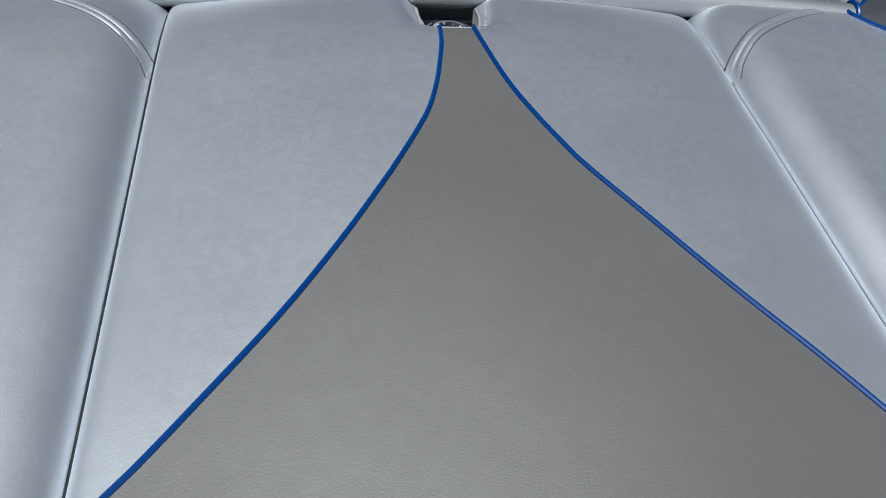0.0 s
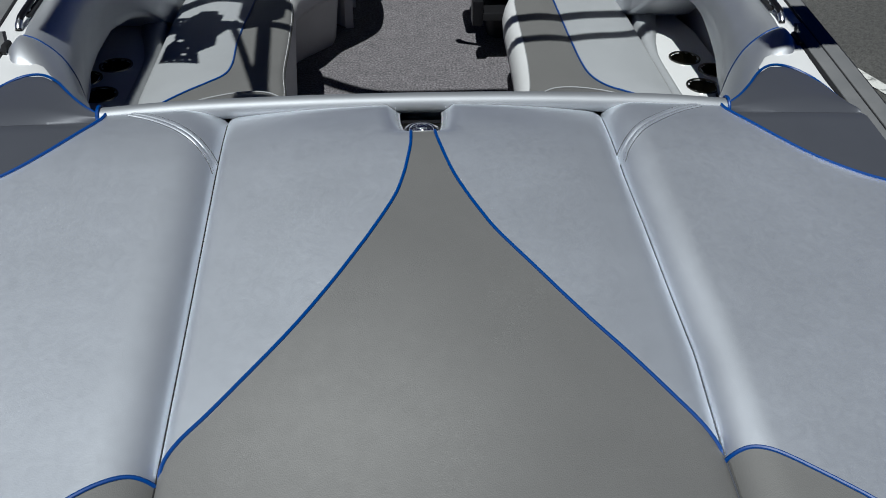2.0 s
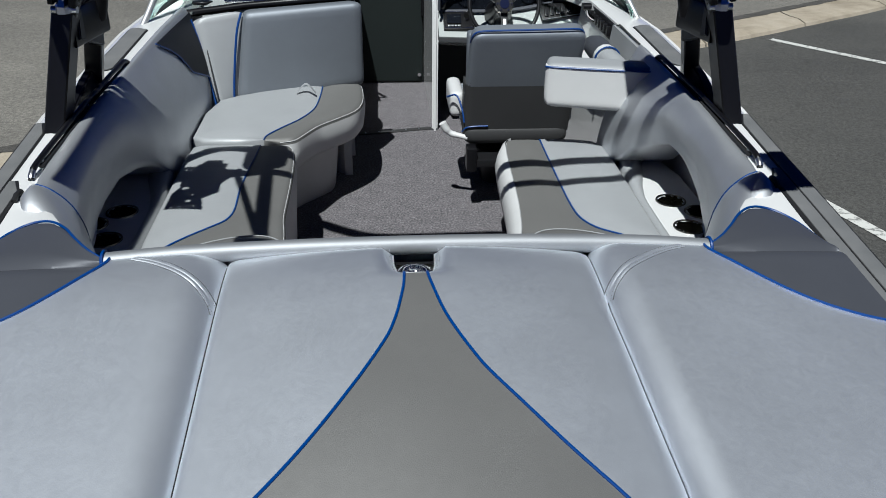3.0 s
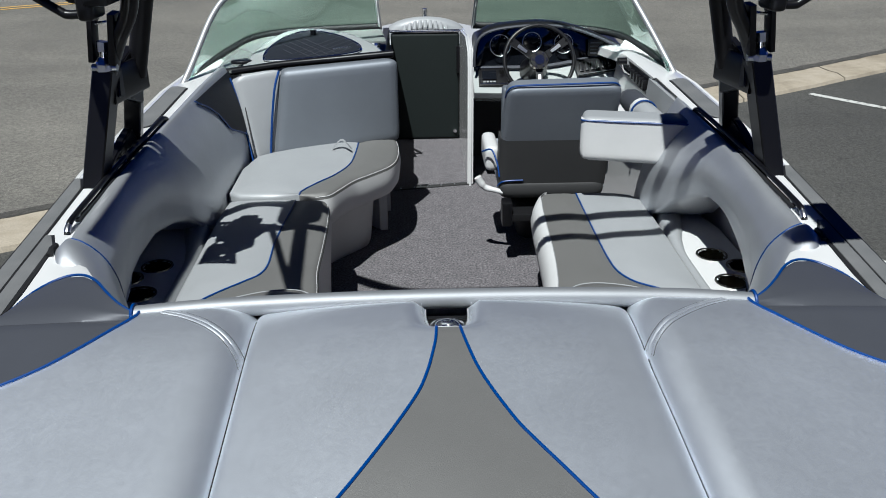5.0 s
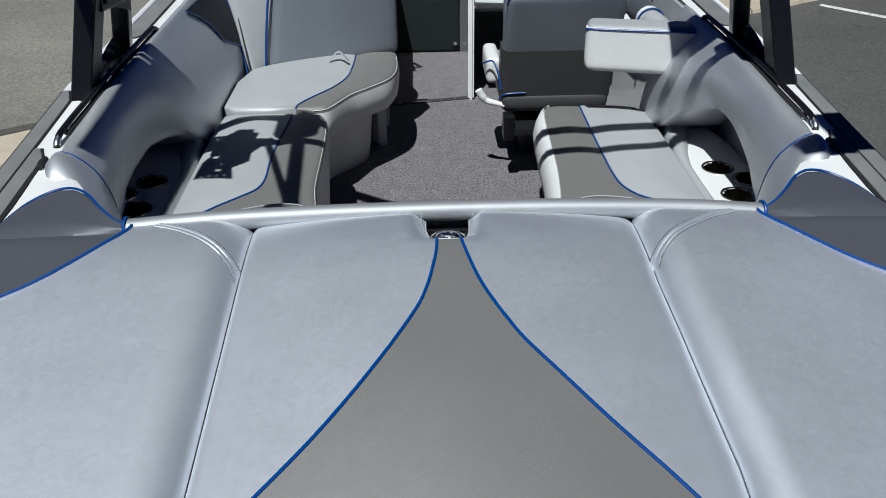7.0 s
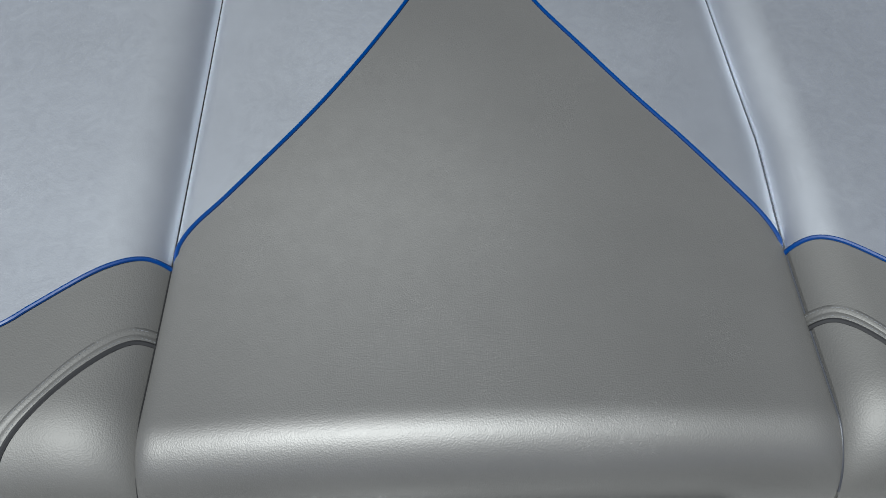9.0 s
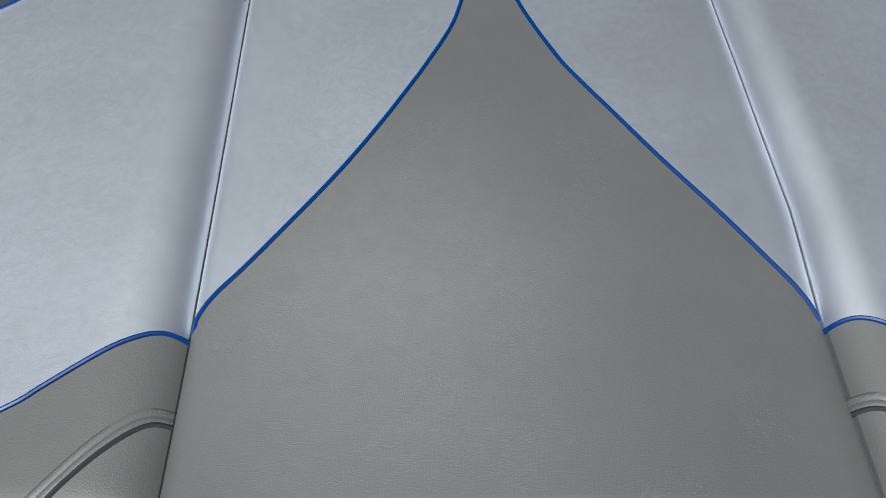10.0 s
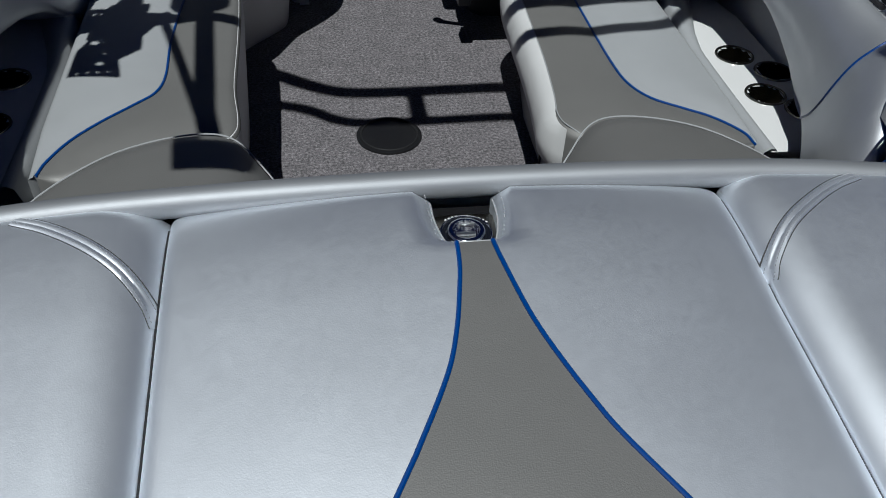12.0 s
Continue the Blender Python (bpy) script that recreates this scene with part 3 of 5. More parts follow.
for s in (-1, 1):
    pts = [(warp(s * inner_x(y, s), y), y, centre_z(s * inner_x(y, s), y) + 0.0012) for y in spaced(-0.835, -0.1175, 90, False, False)]
    pts.insert(0, (s * 0.4, -0.845, pts[0][2] - 0.012))
    pts.insert(0, (s * 0.401, -0.852, pts[0][2] - 0.03))
    part("piping", bar(pts, 0.0032, 8), BLUE, centre, "royal blue piping")
notch = [(-inner_x(y), y, centre_z(inner_x(y), y) - 0.0005) for y in spaced(FRONT - 0.012, -0.116, 30, False, True)]
part("binding", bar(notch + [(-p[0], p[1], p[2]) for p in notch[::-1]], 0.0016, 6), PALE, centre)
for s in (-1, 1):
    part("stitching", dashes([(s * (inner_x(y) + 0.008), y, centre_z(inner_x(y) + 0.008, y) + 0.0006) for y in spaced(-0.104, FRONT - 0.008, 20, False, False)], 0.004, 0.003, 0.0006), STITCH, centre)["kind"] = "stuff"

latch = thing("hatch_latch", "chrome turn latch with a finger ring in a dark plate", "latch", at=(0.0, -0.056, 0.759))
latch.scale = (1.12, 1.12, 1.0)


def circle(r, z, n=36, y=-0.004):
    return [(r * math.cos(a), y + r * math.sin(a), z) for a in (2 * math.pi * k / n for k in range(n))]


part("housing", block((-0.05, -0.046, -0.04), (0.05, 0.066, -0.008), 0.004), PLASTIC, latch)
plate = [(p.x, p.y) for p in closed_spline([(-0.043, 0.034, 0), (0.0, 0.040, 0), (0.043, 0.034, 0), (0.045, 0.0, 0), (0.030, -0.034, 0), (0.0, -0.041, 0), (-0.030, -0.034, 0), (-0.045, 0.0, 0)], 6)]
part("plate", cushion(plate, 0.002, 0.010, 0.003, soft=3), STEEL, latch, "dark steel plate with rubbed lettering")
part("ring", sheet([circle(r, z) + circle(r, z)[:1] for r, z in ((0.033, 0.001), (0.0325, 0.007), (0.030, 0.009), (0.027, 0.0085), (0.024, 0.0055))]), GLOSS, latch, "glossy black turning ring", 60)
part("ring_edge", bar(circle(0.0315, 0.0085), 0.0012, 6, closed=True), CHROME, latch)
part("collar", sheet([circle(r, z) + circle(r, z)[:1] for r, z in ((0.024, 0.005), (0.0235, 0.013), (0.021, 0.015), (0.0175, 0.014), (0.015, 0.004), (0.0005, 0.003))]), CHROME, latch, "bright chrome collar", 60)
part("slot", block((-0.012, -0.007, 0.004), (0.012, -0.001, 0.0075), 0.001), BRUSHED, latch)
for a0, a1 in ((35, 62), (75, 84), (96, 128), (222, 250), (262, 270), (282, 318)):
    for k in range(max(1, (a1 - a0) // 8)):
        a = radians(a0 + 8 * k + 4)
        c = Vector((0.0375 * math.cos(a), -0.004 + 0.0375 * math.sin(a), 0.0028))
        part("mark", block((-0.0014, -0.002, -0.0004), (0.0014, 0.002, 0.0004), matrix=Matrix.Translation(c) @ Matrix.Rotation(a - math.pi / 2, 4, "Z")), WHITE_V, latch)

CORNER = [(0.648, -0.006), (0.652, -0.036), (0.686, -0.09), (0.727, -0.145), (0.775, -0.198), (0.83, -0.240), (0.89, -0.272), (0.955, -0.295)]
REARPIPE = [(0.398, -0.852), (0.434, -0.8515), (0.473, -0.8695), (0.52, -0.902), (0.557, -0.930), (0.591, -0.955), (0.68, -1.0), (0.78, -1.03), (0.955, -1.04)]
REARSTITCH = [(0.398, -0.955), (0.434, -0.965), (0.476, -1.004), (0.522, -1.060), (0.55, -1.097), (0.57, -1.135)]
FRONTSTITCH = [(0.597, -0.014), (0.552, -0.036), (0.502, -0.071), (0.45, -0.116), (0.415, -0.160), (0.401, -0.190)]
IN = 0.405


def side_z(x, y):
    z = float(np.interp(y, PAD_Y, PAD_S)) + 0.002 - 0.04 * (abs(x) - 0.66)
    z -= (roll(-x - IN + 0.010, 0.112, 0.066) if x < 0 else roll(x - IN + 0.008, 0.075, 0.056)) + roll(FRONT + 0.004 - y, 0.03, 0.010)
    z -= roll(y - REAR, 0.10, 0.09)
    return z


def curve_y(curve, x):
    return along(curve, x)


for s in (-1, 1):
    pad = thing("side_pad", "silver and taupe vinyl side sun pad with blue piping", "cushion", group="side sun pads")
    xr = spaced(IN, 0.955, 60, True, False)
    rows = []
    for px in xr:
        lo = curve_y(REARPIPE, px) if px > 0.403 else -0.846
        hi = FRONT if px < 0.66 else curve_y(CORNER, px)
        row = [(warp(s * px, y), y, side_z(s * px, y)) for y in spaced(lo, hi, 46, False, True)]
        row.append((row[-1][0], row[-1][1], row[-1][2] - 0.05))
        rows.append(row)
    rows.insert(0, [(p[0], p[1], p[2] - 0.08) for p in rows[0]])
    part("silver_panel", sheet(rows), SILVER, pad, "silver-grey vinyl panel", angle=70)
    rows = []
    for px in spaced(IN, 0.955, 44, True, False):
        hi = curve_y(REARPIPE, px)
        row = [(warp(s * px, y), y, side_z(s * px, y)) for y in spaced(REAR, hi, 30, True, False)]
        row.insert(0, (row[0][0], row[0][1], 0.56))
        rows.append(row)
    rows.insert(0, [(p[0], p[1], p[2] - 0.08) for p in rows[0]])
    part("taupe_panel", sheet(rows), TAUPE, pad, "taupe-grey vinyl panel", angle=70)
    for curve in (REARPIPE, CORNER):
        pts = [(warp(s * p.x, p.y), p.y, side_z(s * p.x, p.y) + 0.002) for p in spline([(*c, 0) for c in curve], 8)]
        part("piping", bar(pts, 0.0032, 8), BLUE, pad, "royal blue piping")
    for curve, mat, off in ((FRONTSTITCH, SILVER, 1), (REARSTITCH, TAUPE, -1)):
        c = spline([(*q, 0) for q in curve], 10)
        band, low, up = [], [], []
        for i, p in enumerate(c):
            d = (c[min(i + 1, len(c) - 1)] - c[max(0, i - 1)]).normalized()
            w = Vector((-d.y, d.x, 0)) * 0.010
            row = []
            for k, lift in ((-1.05, -0.001), (-0.95, 0.0008), (-0.55, 0.0018), (-0.15, 0.0013), (0, 0.0003), (0.15, 0.0013), (0.55, 0.0018), (0.95, 0.0010), (1.05, -0.001)):
                q = p + w * k
                row.append((warp(s * q.x, q.y), q.y, side_z(s * q.x, q.y) + lift))
            band.append(row)
            q = p - w * 0.55 * off
            low.append((warp(s * q.x, q.y), q.y, side_z(s * q.x, q.y) + 0.0019))
            q = p + w * 0.55 * off
            up.append((warp(s * q.x, q.y), q.y, side_z(s * q.x, q.y) + 0.0019))
        part("seam_band", sheet(band), mat, pad, angle=60)
        for line in (low, up):
            part("stitching", dashes(line, 0.004, 0.0016, 0.0004), THREAD, pad)["kind"] = "stuff"
        for k in ((0,) if mat is TAUPE else (0, -1)):
            part("seam", bar([(p[k][0], p[k][1], p[k][2] + (0.0008 if mat is TAUPE else -0.0003)) for p in band], 0.0034 if mat is TAUPE else 0.0016, 6), SEAM_SHADE, pad)

# dark bars put in as the shade in the gap between the pads
for s in (-1, 1):
    part("gap_shade", bar([(warp(s * 0.4035, y), y, min(centre_z(s * W, y), side_z(s * IN, y)) - 0.0005) for y in spaced(REAR + 0.004, FRONT - 0.02, 120, False, False)], 0.0024 if s < 0 else 0.0018, 8), RUBBER if s < 0 else CHARCOAL, centre, "dark strip put in as the shade of the gap")

# bolster along the front of the sun pads, top of the rear backrest
BOL = [(-0.665, -0.002, 0.780), (-0.5, 0.012, 0.786), (-0.25, 0.021, 0.790), (0, 0.025, 0.791), (0.25, 0.023, 0.790), (0.5, 0.014, 0.786), (0.665, -0.002, 0.780)]
bolster = thing("bolster", "long silver vinyl bolster roll along the sun pad", "cushion")
path = spline(BOL, 14)
part("roll", bar([p - Vector((0, 0, 0.002)) for p in path], 0.0215, 20), SILVER_DIMMED, bolster)
part("skirt", sheet([[(p.x, p.y + 0.018, p.z - 0.01), (p.x, p.y + 0.03, p.z - 0.05), (p.x, p.y + 0.045, 0.60), (p.x, p.y + 0.04, 0.50)] for p in path], 0.004), SILVER, bolster)
for s in (-1, 1):
    e = Vector((s * 0.664, -0.002, 0.780))
    part("piping", bar([(e.x, e.y + 0.0225 * math.cos(a), e.z + 0.0225 * math.sin(a)) for a in (math.pi * 1.15 - 1.35 * math.pi * k / 20 for k in range(21))], 0.0036, 8), BLUE, bolster, "royal blue piping")

# ---------------------------------------------------------------- charcoal corner wings beside the bolster
ARC = [(0.680, 0.020, 0.780), (0.715, 0.050, 0.785), (0.755, 0.100, 0.786), (0.80, 0.165, 0.783), (0.845, 0.210, 0.778), (0.885, 0.224, 0.771), (0.922, 0.210, 0.763), (0.955, 0.165, 0.755), (0.974, 0.06, 0.751), (0.980, -0.05, 0.748)]


def arc_at(x):
    keys = [c[0] for c in ARC]
    return float(np.interp(x, keys, [c[1] for c in ARC])), float(np.interp(x, keys, [c[2] for c in ARC]))


for s in (-1, 1):
    wing = thing("corner_pad", "charcoal vinyl corner pad edged with blue piping", "cushion", group="corner pads")
    aft, fore = [], []
    for px in spaced(0.652, 0.980, 44, True, True):
        lo = curve_y(CORNER, px) + 0.002
        hi, top = arc_at(px)
        hi = max(hi, -0.004)
        edge_drop = roll(px - 0.652, 0.01, 0.006)
        row = []
        for y in spaced(lo, min(0.0, hi), 16, False, False):
            z = float(np.interp(y, [-0.3, -0.02, 0.0], [0.742, 0.768, 0.764])) - 0.03 * max(0, px - 0.8)
            row.append((s * px, y, z - edge_drop))
        aft.append(row)
        base = row[-1][2]
        row = [(s * px, 0.001, base - 0.02)]
        for k in range(25):
            t = k / 24
            z = base + (top - base) * t + 0.011 * math.sin(min(1.0, t * 3.2) * math.pi / 2) * (1 - t)
            row.append((s * px, 0.001 + (hi - 0.001) * t, z - roll(1 - t, 0.12, 0.006) - edge_drop))
        row.append((row[-1][0], row[-1][1] + 0.003, row[-1][2] - 0.10))
        fore.append(row)
    aft.append([(p[0], p[1], p[2] - 0.08) for p in aft[-1]])
    part("aft_panel", sheet(aft), CHARCOAL, wing, "charcoal vinyl", angle=60)
    part("fore_panel", sheet([r for r in fore if abs(r[0][0]) < 0.978]), CHARCOAL, wing, "charcoal vinyl", angle=60)
    part("piping", bar([(s * p.x, p.y + 0.001, p.z - 0.003) for p in spline(ARC, 6)], 0.0032, 8), BLUE, wing, "royal blue piping")

# ---------------------------------------------------------------- coaming bolsters along both sides
TOPX = [(0.35, 0.955), (0.55, 0.985), (0.8, 1.0), (1.2, 1.005), (1.6, 1.005), (2.0, 1.0), (2.3, 0.99)]
LOWZ = {1: [(0.50, 0.585), (0.58, 0.605), (0.66, 0.613), (0.80, 0.614), (0.95, 0.610), (1.10, 0.60), (1.17, 0.575), (1.22, 0.545), (1.27, 0.505), (1.34, 0.45), (1.45, 0.40), (1.56, 0.32), (1.7, 0.10), (2.3, 0.05)],
        -1: [(0.50, 0.585), (0.58, 0.605), (0.66, 0.613), (0.80, 0.616), (0.90, 0.61), (1.03, 0.59), (1.15, 0.545), (1.24, 0.50), (1.34, 0.43), (1.45, 0.375), (2.3, 0.36)]}
LOWX = {1: [(0.5, 0.875), (0.58, 0.893), (0.66, 0.920), (0.80, 0.944), (0.95, 0.948), (1.10, 0.944), (1.17, 0.920), (1.22, 0.890), (1.27, 0.862), (1.34, 0.846), (1.45, 0.842), (1.6, 0.85), (2.3, 0.88)],
        -1: [(0.5, 0.875), (0.58, 0.890), (0.66, 0.912), (0.80, 0.934), (0.90, 0.936), (1.03, 0.928), (1.15, 0.905), (1.24, 0.885), (1.34, 0.872), (1.45, 0.864), (2.3, 0.862)]}


def coaming_row(s, y):
    """One cross-section of the padding: over the rail edge, round the swelling face, under the lower edge."""
    zt, xt = deck_z(y) + 0.012, along(TOPX, y)
    zl, xl = along(LOWZ[s], y), along(LOWX[s], y)
    swell = float(np.interp(y, [0.6, 1.1, 1.45, 1.7], [0.024, 0.028, 0.045, 0.05] if s > 0 else [0.024, 0.028, 0.035, 0.026]))
    a, b = Vector((xt - 0.045, zt + 0.004)), Vector((xl - 0.012, zl + 0.026))
    d = (b - a).normalized()
    out = Vector((d.y, -d.x)) * swell
    p, q = a.lerp(b, 0.36) + out * 0.95, a.lerp(b, 0.72) + out * 0.9
    ctrl = [(xt + 0.012, zt - 0.03), (xt, zt - 0.002), (xt - 0.02, zt + 0.010), tuple(a), tuple(p), tuple(q), tuple(b), (xl - 0.006, zl + 0.007), (xl + 0.010, zl), (xl + 0.07, zl - 0.002), (xt + 0.05, zl - 0.002)]
    return [(s * p.x, y, p.y) for p in spline([(a, b, 0) for a, b in ctrl], 5)]


END_PIPE = [(0.983, 0.488, 0.752), (0.955, 0.478, 0.748), (0.930, 0.478, 0.730), (0.910, 0.486, 0.702), (0.896, 0.492, 0.672), (0.887, 0.505, 0.625), (0.890, 0.528, 0.575), (0.905, 0.57, 0.52), (0.93, 0.63, 0.47)]
CAP_END = [(1.000, 0.415, 0.742), (0.972, 0.360, 0.742), (0.925, 0.335, 0.727), (0.880, 0.308, 0.700), (0.845, 0.300, 0.66), (0.822, 0.33, 0.60), (0.83, 0.40, 0.54), (0.85, 0.46, 0.45)]


def resample(points, n):
    p = spline(points, 12)
    run = [0.0]
    for a, b in zip(p, p[1:]):
        run.append(run[-1] + (b - a).length)
    return [Vector([float(np.interp(run[-1] * i / (n - 1), run, [q[c] for q in p])) for c in range(3)]) for i in range(n)]


for s in (-1, 1):
    end = 1.66 if s > 0 else 2.34
    coam = thing("coaming_bolster", "pale grey vinyl coaming bolster arched over the cup holders", "side bolster", group="coaming bolsters")
    n, m = 64, len(coaming_row(s, 1.0))
    pipe = resample(mirror(END_PIPE, s), 31)
    pipe = [pipe[0] + Vector((s * 0.01, 0, -0.02))] * 10 + pipe + [pipe[-1]] * (m - 41)
    start = [p.y for p in pipe]
    shift = [p - Vector(coaming_row(s, p.y)[k]) for k, p in enumerate(pipe)]
    rows = []
    for i in range(n + 1):
        row = []
        fade = max(0.0, 1 - i / 26)
        fade = fade * fade * (3 - 2 * fade)
        for k in range(m):
            y = start[k] + (end - start[k]) * i / n
            row.append(Vector(coaming_row(s, y)[k]) + shift[k] * fade)
        rows.append(row)
    part("padding", sheet(rows), PEARL, coam, angle=75)
    part("piping", bar(rows[0][10:41], 0.0032, 8), BLUE, coam, "royal blue piping")
    # rounded end towards the corner pad
    a = rows[0][9:41]
    b = resample(mirror(CAP_END, s), len(a))
    rows = []
    for k in range(13):
        t = k / 12
        rows.append([p.lerp(q, t) + Vector((-s * 0.008, -0.012, 0.020)) * math.sin(t * math.pi) ** 0.7 for p, q in zip(a, b)])
    rows.append([p + Vector((-s * 0.010, -0.040, -0.022)) for p in rows[-1]])
    rows.append([p + Vector((-s * 0.004, -0.030, -0.06)) for p in rows[-1]])
    rows.append([p + Vector((0, 0, -0.10)) for p in rows[-1]])
    part("end_cap", sheet(rows), PEARL, coam, "pale grey padded end", angle=75)
    part("stop", bar([(s * 1.005, 0.395, 0.745), (s * 1.008, 0.42, 0.752), (s * 1.008, 0.45, 0.75)], 0.008, 8), RUBBER, coam, "black rubber stop")
    rail = thing("grab_rail", "black steel grab rail on the gunwale", "grab rail", group="grab rails")
    pts = spline(mirror([(1.012, 0.535, 0.745), (1.013, 0.555, 0.760), (1.012, 0.62, 0.774), (1.010, 1.0, 0.795), (1.003, 1.42, 0.810), (1.000, 1.5, 0.805), (0.998, 1.53, 0.785)], s), 8)
    part("tube", bar(pts, 0.0085, 12), BLACK, rail)
    part("end", bar(pts[2:10], 0.0088, 12), BRUSHED, rail, "bright metal end")
    for y in (0.62, 1.05, 1.45):
        part("standoff", bar([(s * 1.012, y, deck_z(y) - 0.01), (s * 1.011, y, deck_z(y) + 0.025)], 0.008, 10), BRUSHED, rail)
    part("base_strip", bar([(s * 1.004, 0.6 + 0.92 * i / 20, deck_z(0.6 + 0.92 * i / 20) + 0.014) for i in range(21)], 0.009, 8, 0.6), RUBBER, rail)

def on_coaming(y, z):
    r = coaming_row(-1, y)[11:38]
    return Vector((float(np.interp(-z, [-p[2] for p in r], [p[0] for p in r])), y, z))


def inset_y(z):
    return float(np.interp(z, [0.515, 0.55, 0.58, 0.60, 0.618, 0.645, 0.70, 0.749, 0.778, 0.80], [2.25, 2.17, 2.09, 2.035, 1.998, 1.975, 1.93, 1.863, 1.80, 1.76]))


rows = [[on_coaming(inset_y(z) + (2.337 - inset_y(z)) * i / 12, z) + Vector((0.003, -0.001, 0.003)) for i in range(13)] for z in [0.797 - 0.28 * j / 26 for j in range(27)]]
patch = tagged(part("coaming_inset", sheet(rows, 0.003), INSET), "charcoal vinyl inset at the front of the coaming", "side bolster")
part("piping", bar([r[0] + Vector((0.002, 0, 0.002)) for r in rows] + [p + Vector((0.002, 0, 0)) for p in rows[-1][1:]], 0.0032, 8), BLUE, patch, "royal blue piping")

# ---------------------------------------------------------------- cup holder consoles
def lift(y):
    """The padded edge climbs towards its forward end."""
    return float(np.interp(y, [1.12, 1.3, 1.42, 1.6], [0.0, 0.022, 0.05, 0.06]))


def wide(y):
    """The padded edge swells into a small pillow there."""
    return float(np.interp(y, [1.08, 1.2, 1.34, 1.5], [1.0, 1.8, 3.6, 4.2]))


for s in (-1, 1):
    con = thing("cup_console", "white side console with four steel cup holders", "console", group="cup consoles")
    cups = [(0.968, 1.070), (0.966, 0.857), (1.042, 0.972), (1.040, 0.775)]
    ring = closed_spline([(0.852, 0.60, 0), (0.838, 0.80, 0), (0.842, 1.10, 0), (0.852, 1.38, 0), (0.885, 1.51, 0), (0.96, 1.56, 0), (1.04, 1.52, 0), (1.075, 1.3, 0), (1.075, 0.9, 0), (1.06, 0.62, 0)], 5)
    part("base", prism([(s * p.x, p.y) for p in ring], 0.0, 0.305), WHITE_V, con)
    trim = spline([(0.868, 0.60, 0), (0.866, 0.9, 0), (0.872, 1.2, 0), (0.892, 1.42, 0), (0.935, 1.50, 0)], 6)
    part("side_roll", sheet([[(s * (p.x + k * 1.0), p.y, z) for k, z in ((0.018 * wide(p.y), 0.392), (0.015 * wide(p.y), 0.394 + lift(p.y) * 0.7), (0.008 * wide(p.y), 0.404 + lift(p.y)), (-0.004, 0.406 + lift(p.y)), (-0.020, 0.396 + lift(p.y)), (-0.030, 0.36), (-0.03, 0.2))] for p in trim]), PALE, con, "pale grey padded edge", angle=75)
    # top plate: a strip of cells round each cup hole, so that the holes stay open
    bm = bmesh.new()
    inner, outer = [(0.60, 0.868), (0.9, 0.866), (1.2, 0.872), (1.42, 0.892), (1.50, 0.935)], [(0.60, 1.056), (0.9, 1.073), (1.3, 1.073), (1.5, 1.03)]
    rows = []
    for i in range(91):
        y = 0.60 + 0.01 * i
        a, b = along(inner, y), along(outer, y)
        rows.append([bm.verts.new((s * (a + (b - a) * k / 20), y, 0.396)) for k in range(21)])
    for p, q in zip(rows, rows[1:]):
        for i in range(20):
            quad = (p[i], p[i + 1], q[i + 1], q[i])
            mid = sum((v.co for v in quad), Vector()) / 4
            if all(math.hypot(mid.x - s * cx, mid.y - cy) > 0.046 for cx, cy in cups):
                bm.faces.new(quad)
    part("top_plate", bm, GELCOAT, con, "white top plate")
    for cx, cy in cups:
        prof = [(0.055, 0.3965), (0.054, 0.3995), (0.050, 0.4), (0.047, 0.398)]
        deep = [(0.047, 0.398), (0.0455, 0.36), (0.043, 0.322), (0.036, 0.314), (0.0005, 0.3125)]
        cup = part("cup_rim", sheet([[(s * cx + r * math.cos(a), cy + r * math.sin(a), z) for a in (2 * math.pi * k / 32 for k in range(33))] for r, z in prof]), STEEL, con, "polished steel rim", angle=60)
        part("cup_liner", sheet([[(s * cx + r * math.cos(a), cy + r * math.sin(a), z) for a in (2 * math.pi * k / 32 for k in range(33))] for r, z in deep]), CUP, cup, "dark polished steel cup", angle=60)

# ---------------------------------------------------------------- starboard bench
bench = thing("starboard_bench", "starboard bench seat in taupe and grey vinyl with blue piping", "seat")
SEAM_S = [(0.588, 1.645), (0.586, 1.40), (0.585, 1.155), (0.587, 1.0), (0.598, 0.90), (0.635, 0.825), (0.70, 0.772), (0.76, 0.725), (0.81, 0.655), (0.818, 0.60)]
seam = [(p.x, p.y, 0.006) for p in spline([(*c, 0) for c in SEAM_S], 5)]
inner = [(p.x, p.y, 0.028) for p in spline([(0.545, 1.672, 0), (0.47, 1.668, 0), (0.432, 1.625, 0), (0.414, 1.52, 0), (0.403, 1.30, 0), (0.392, 1.05, 0), (0.375, 0.86, 0), (0.362, 0.76, 0), (0.385, 0.70, 0), (0.45, 0.655, 0), (0.55, 0.625, 0), (0.70, 0.595, 0)], 4)]
part("taupe_panel", cushion(seam[::-1] + inner, 0.42, 0.10, 0.02, crown=0.012), TAUPE, bench, "taupe vinyl border", angle=75)
outer = [(0.832, 0.62, 0.012), (0.836, 0.8, 0.012), (0.838, 1.1, 0.012), (0.84, 1.4, 0.012), (0.842, 1.56, 0.02), (0.81, 1.625, 0.025), (0.74, 1.652, 0.025), (0.66, 1.66, 0.025)]
part("grey_panel", cushion(seam + [(0.822, 0.605, 0.006)] + outer, 0.424, 0.10, 0.02, crown=0.013), PALE, bench, "pale grey vinyl panel", angle=75)
part("piping", bar([(px, py, 0.421) for px, py, _ in seam], 0.0032, 8), BLUE, bench, "royal blue piping")
skirt = []
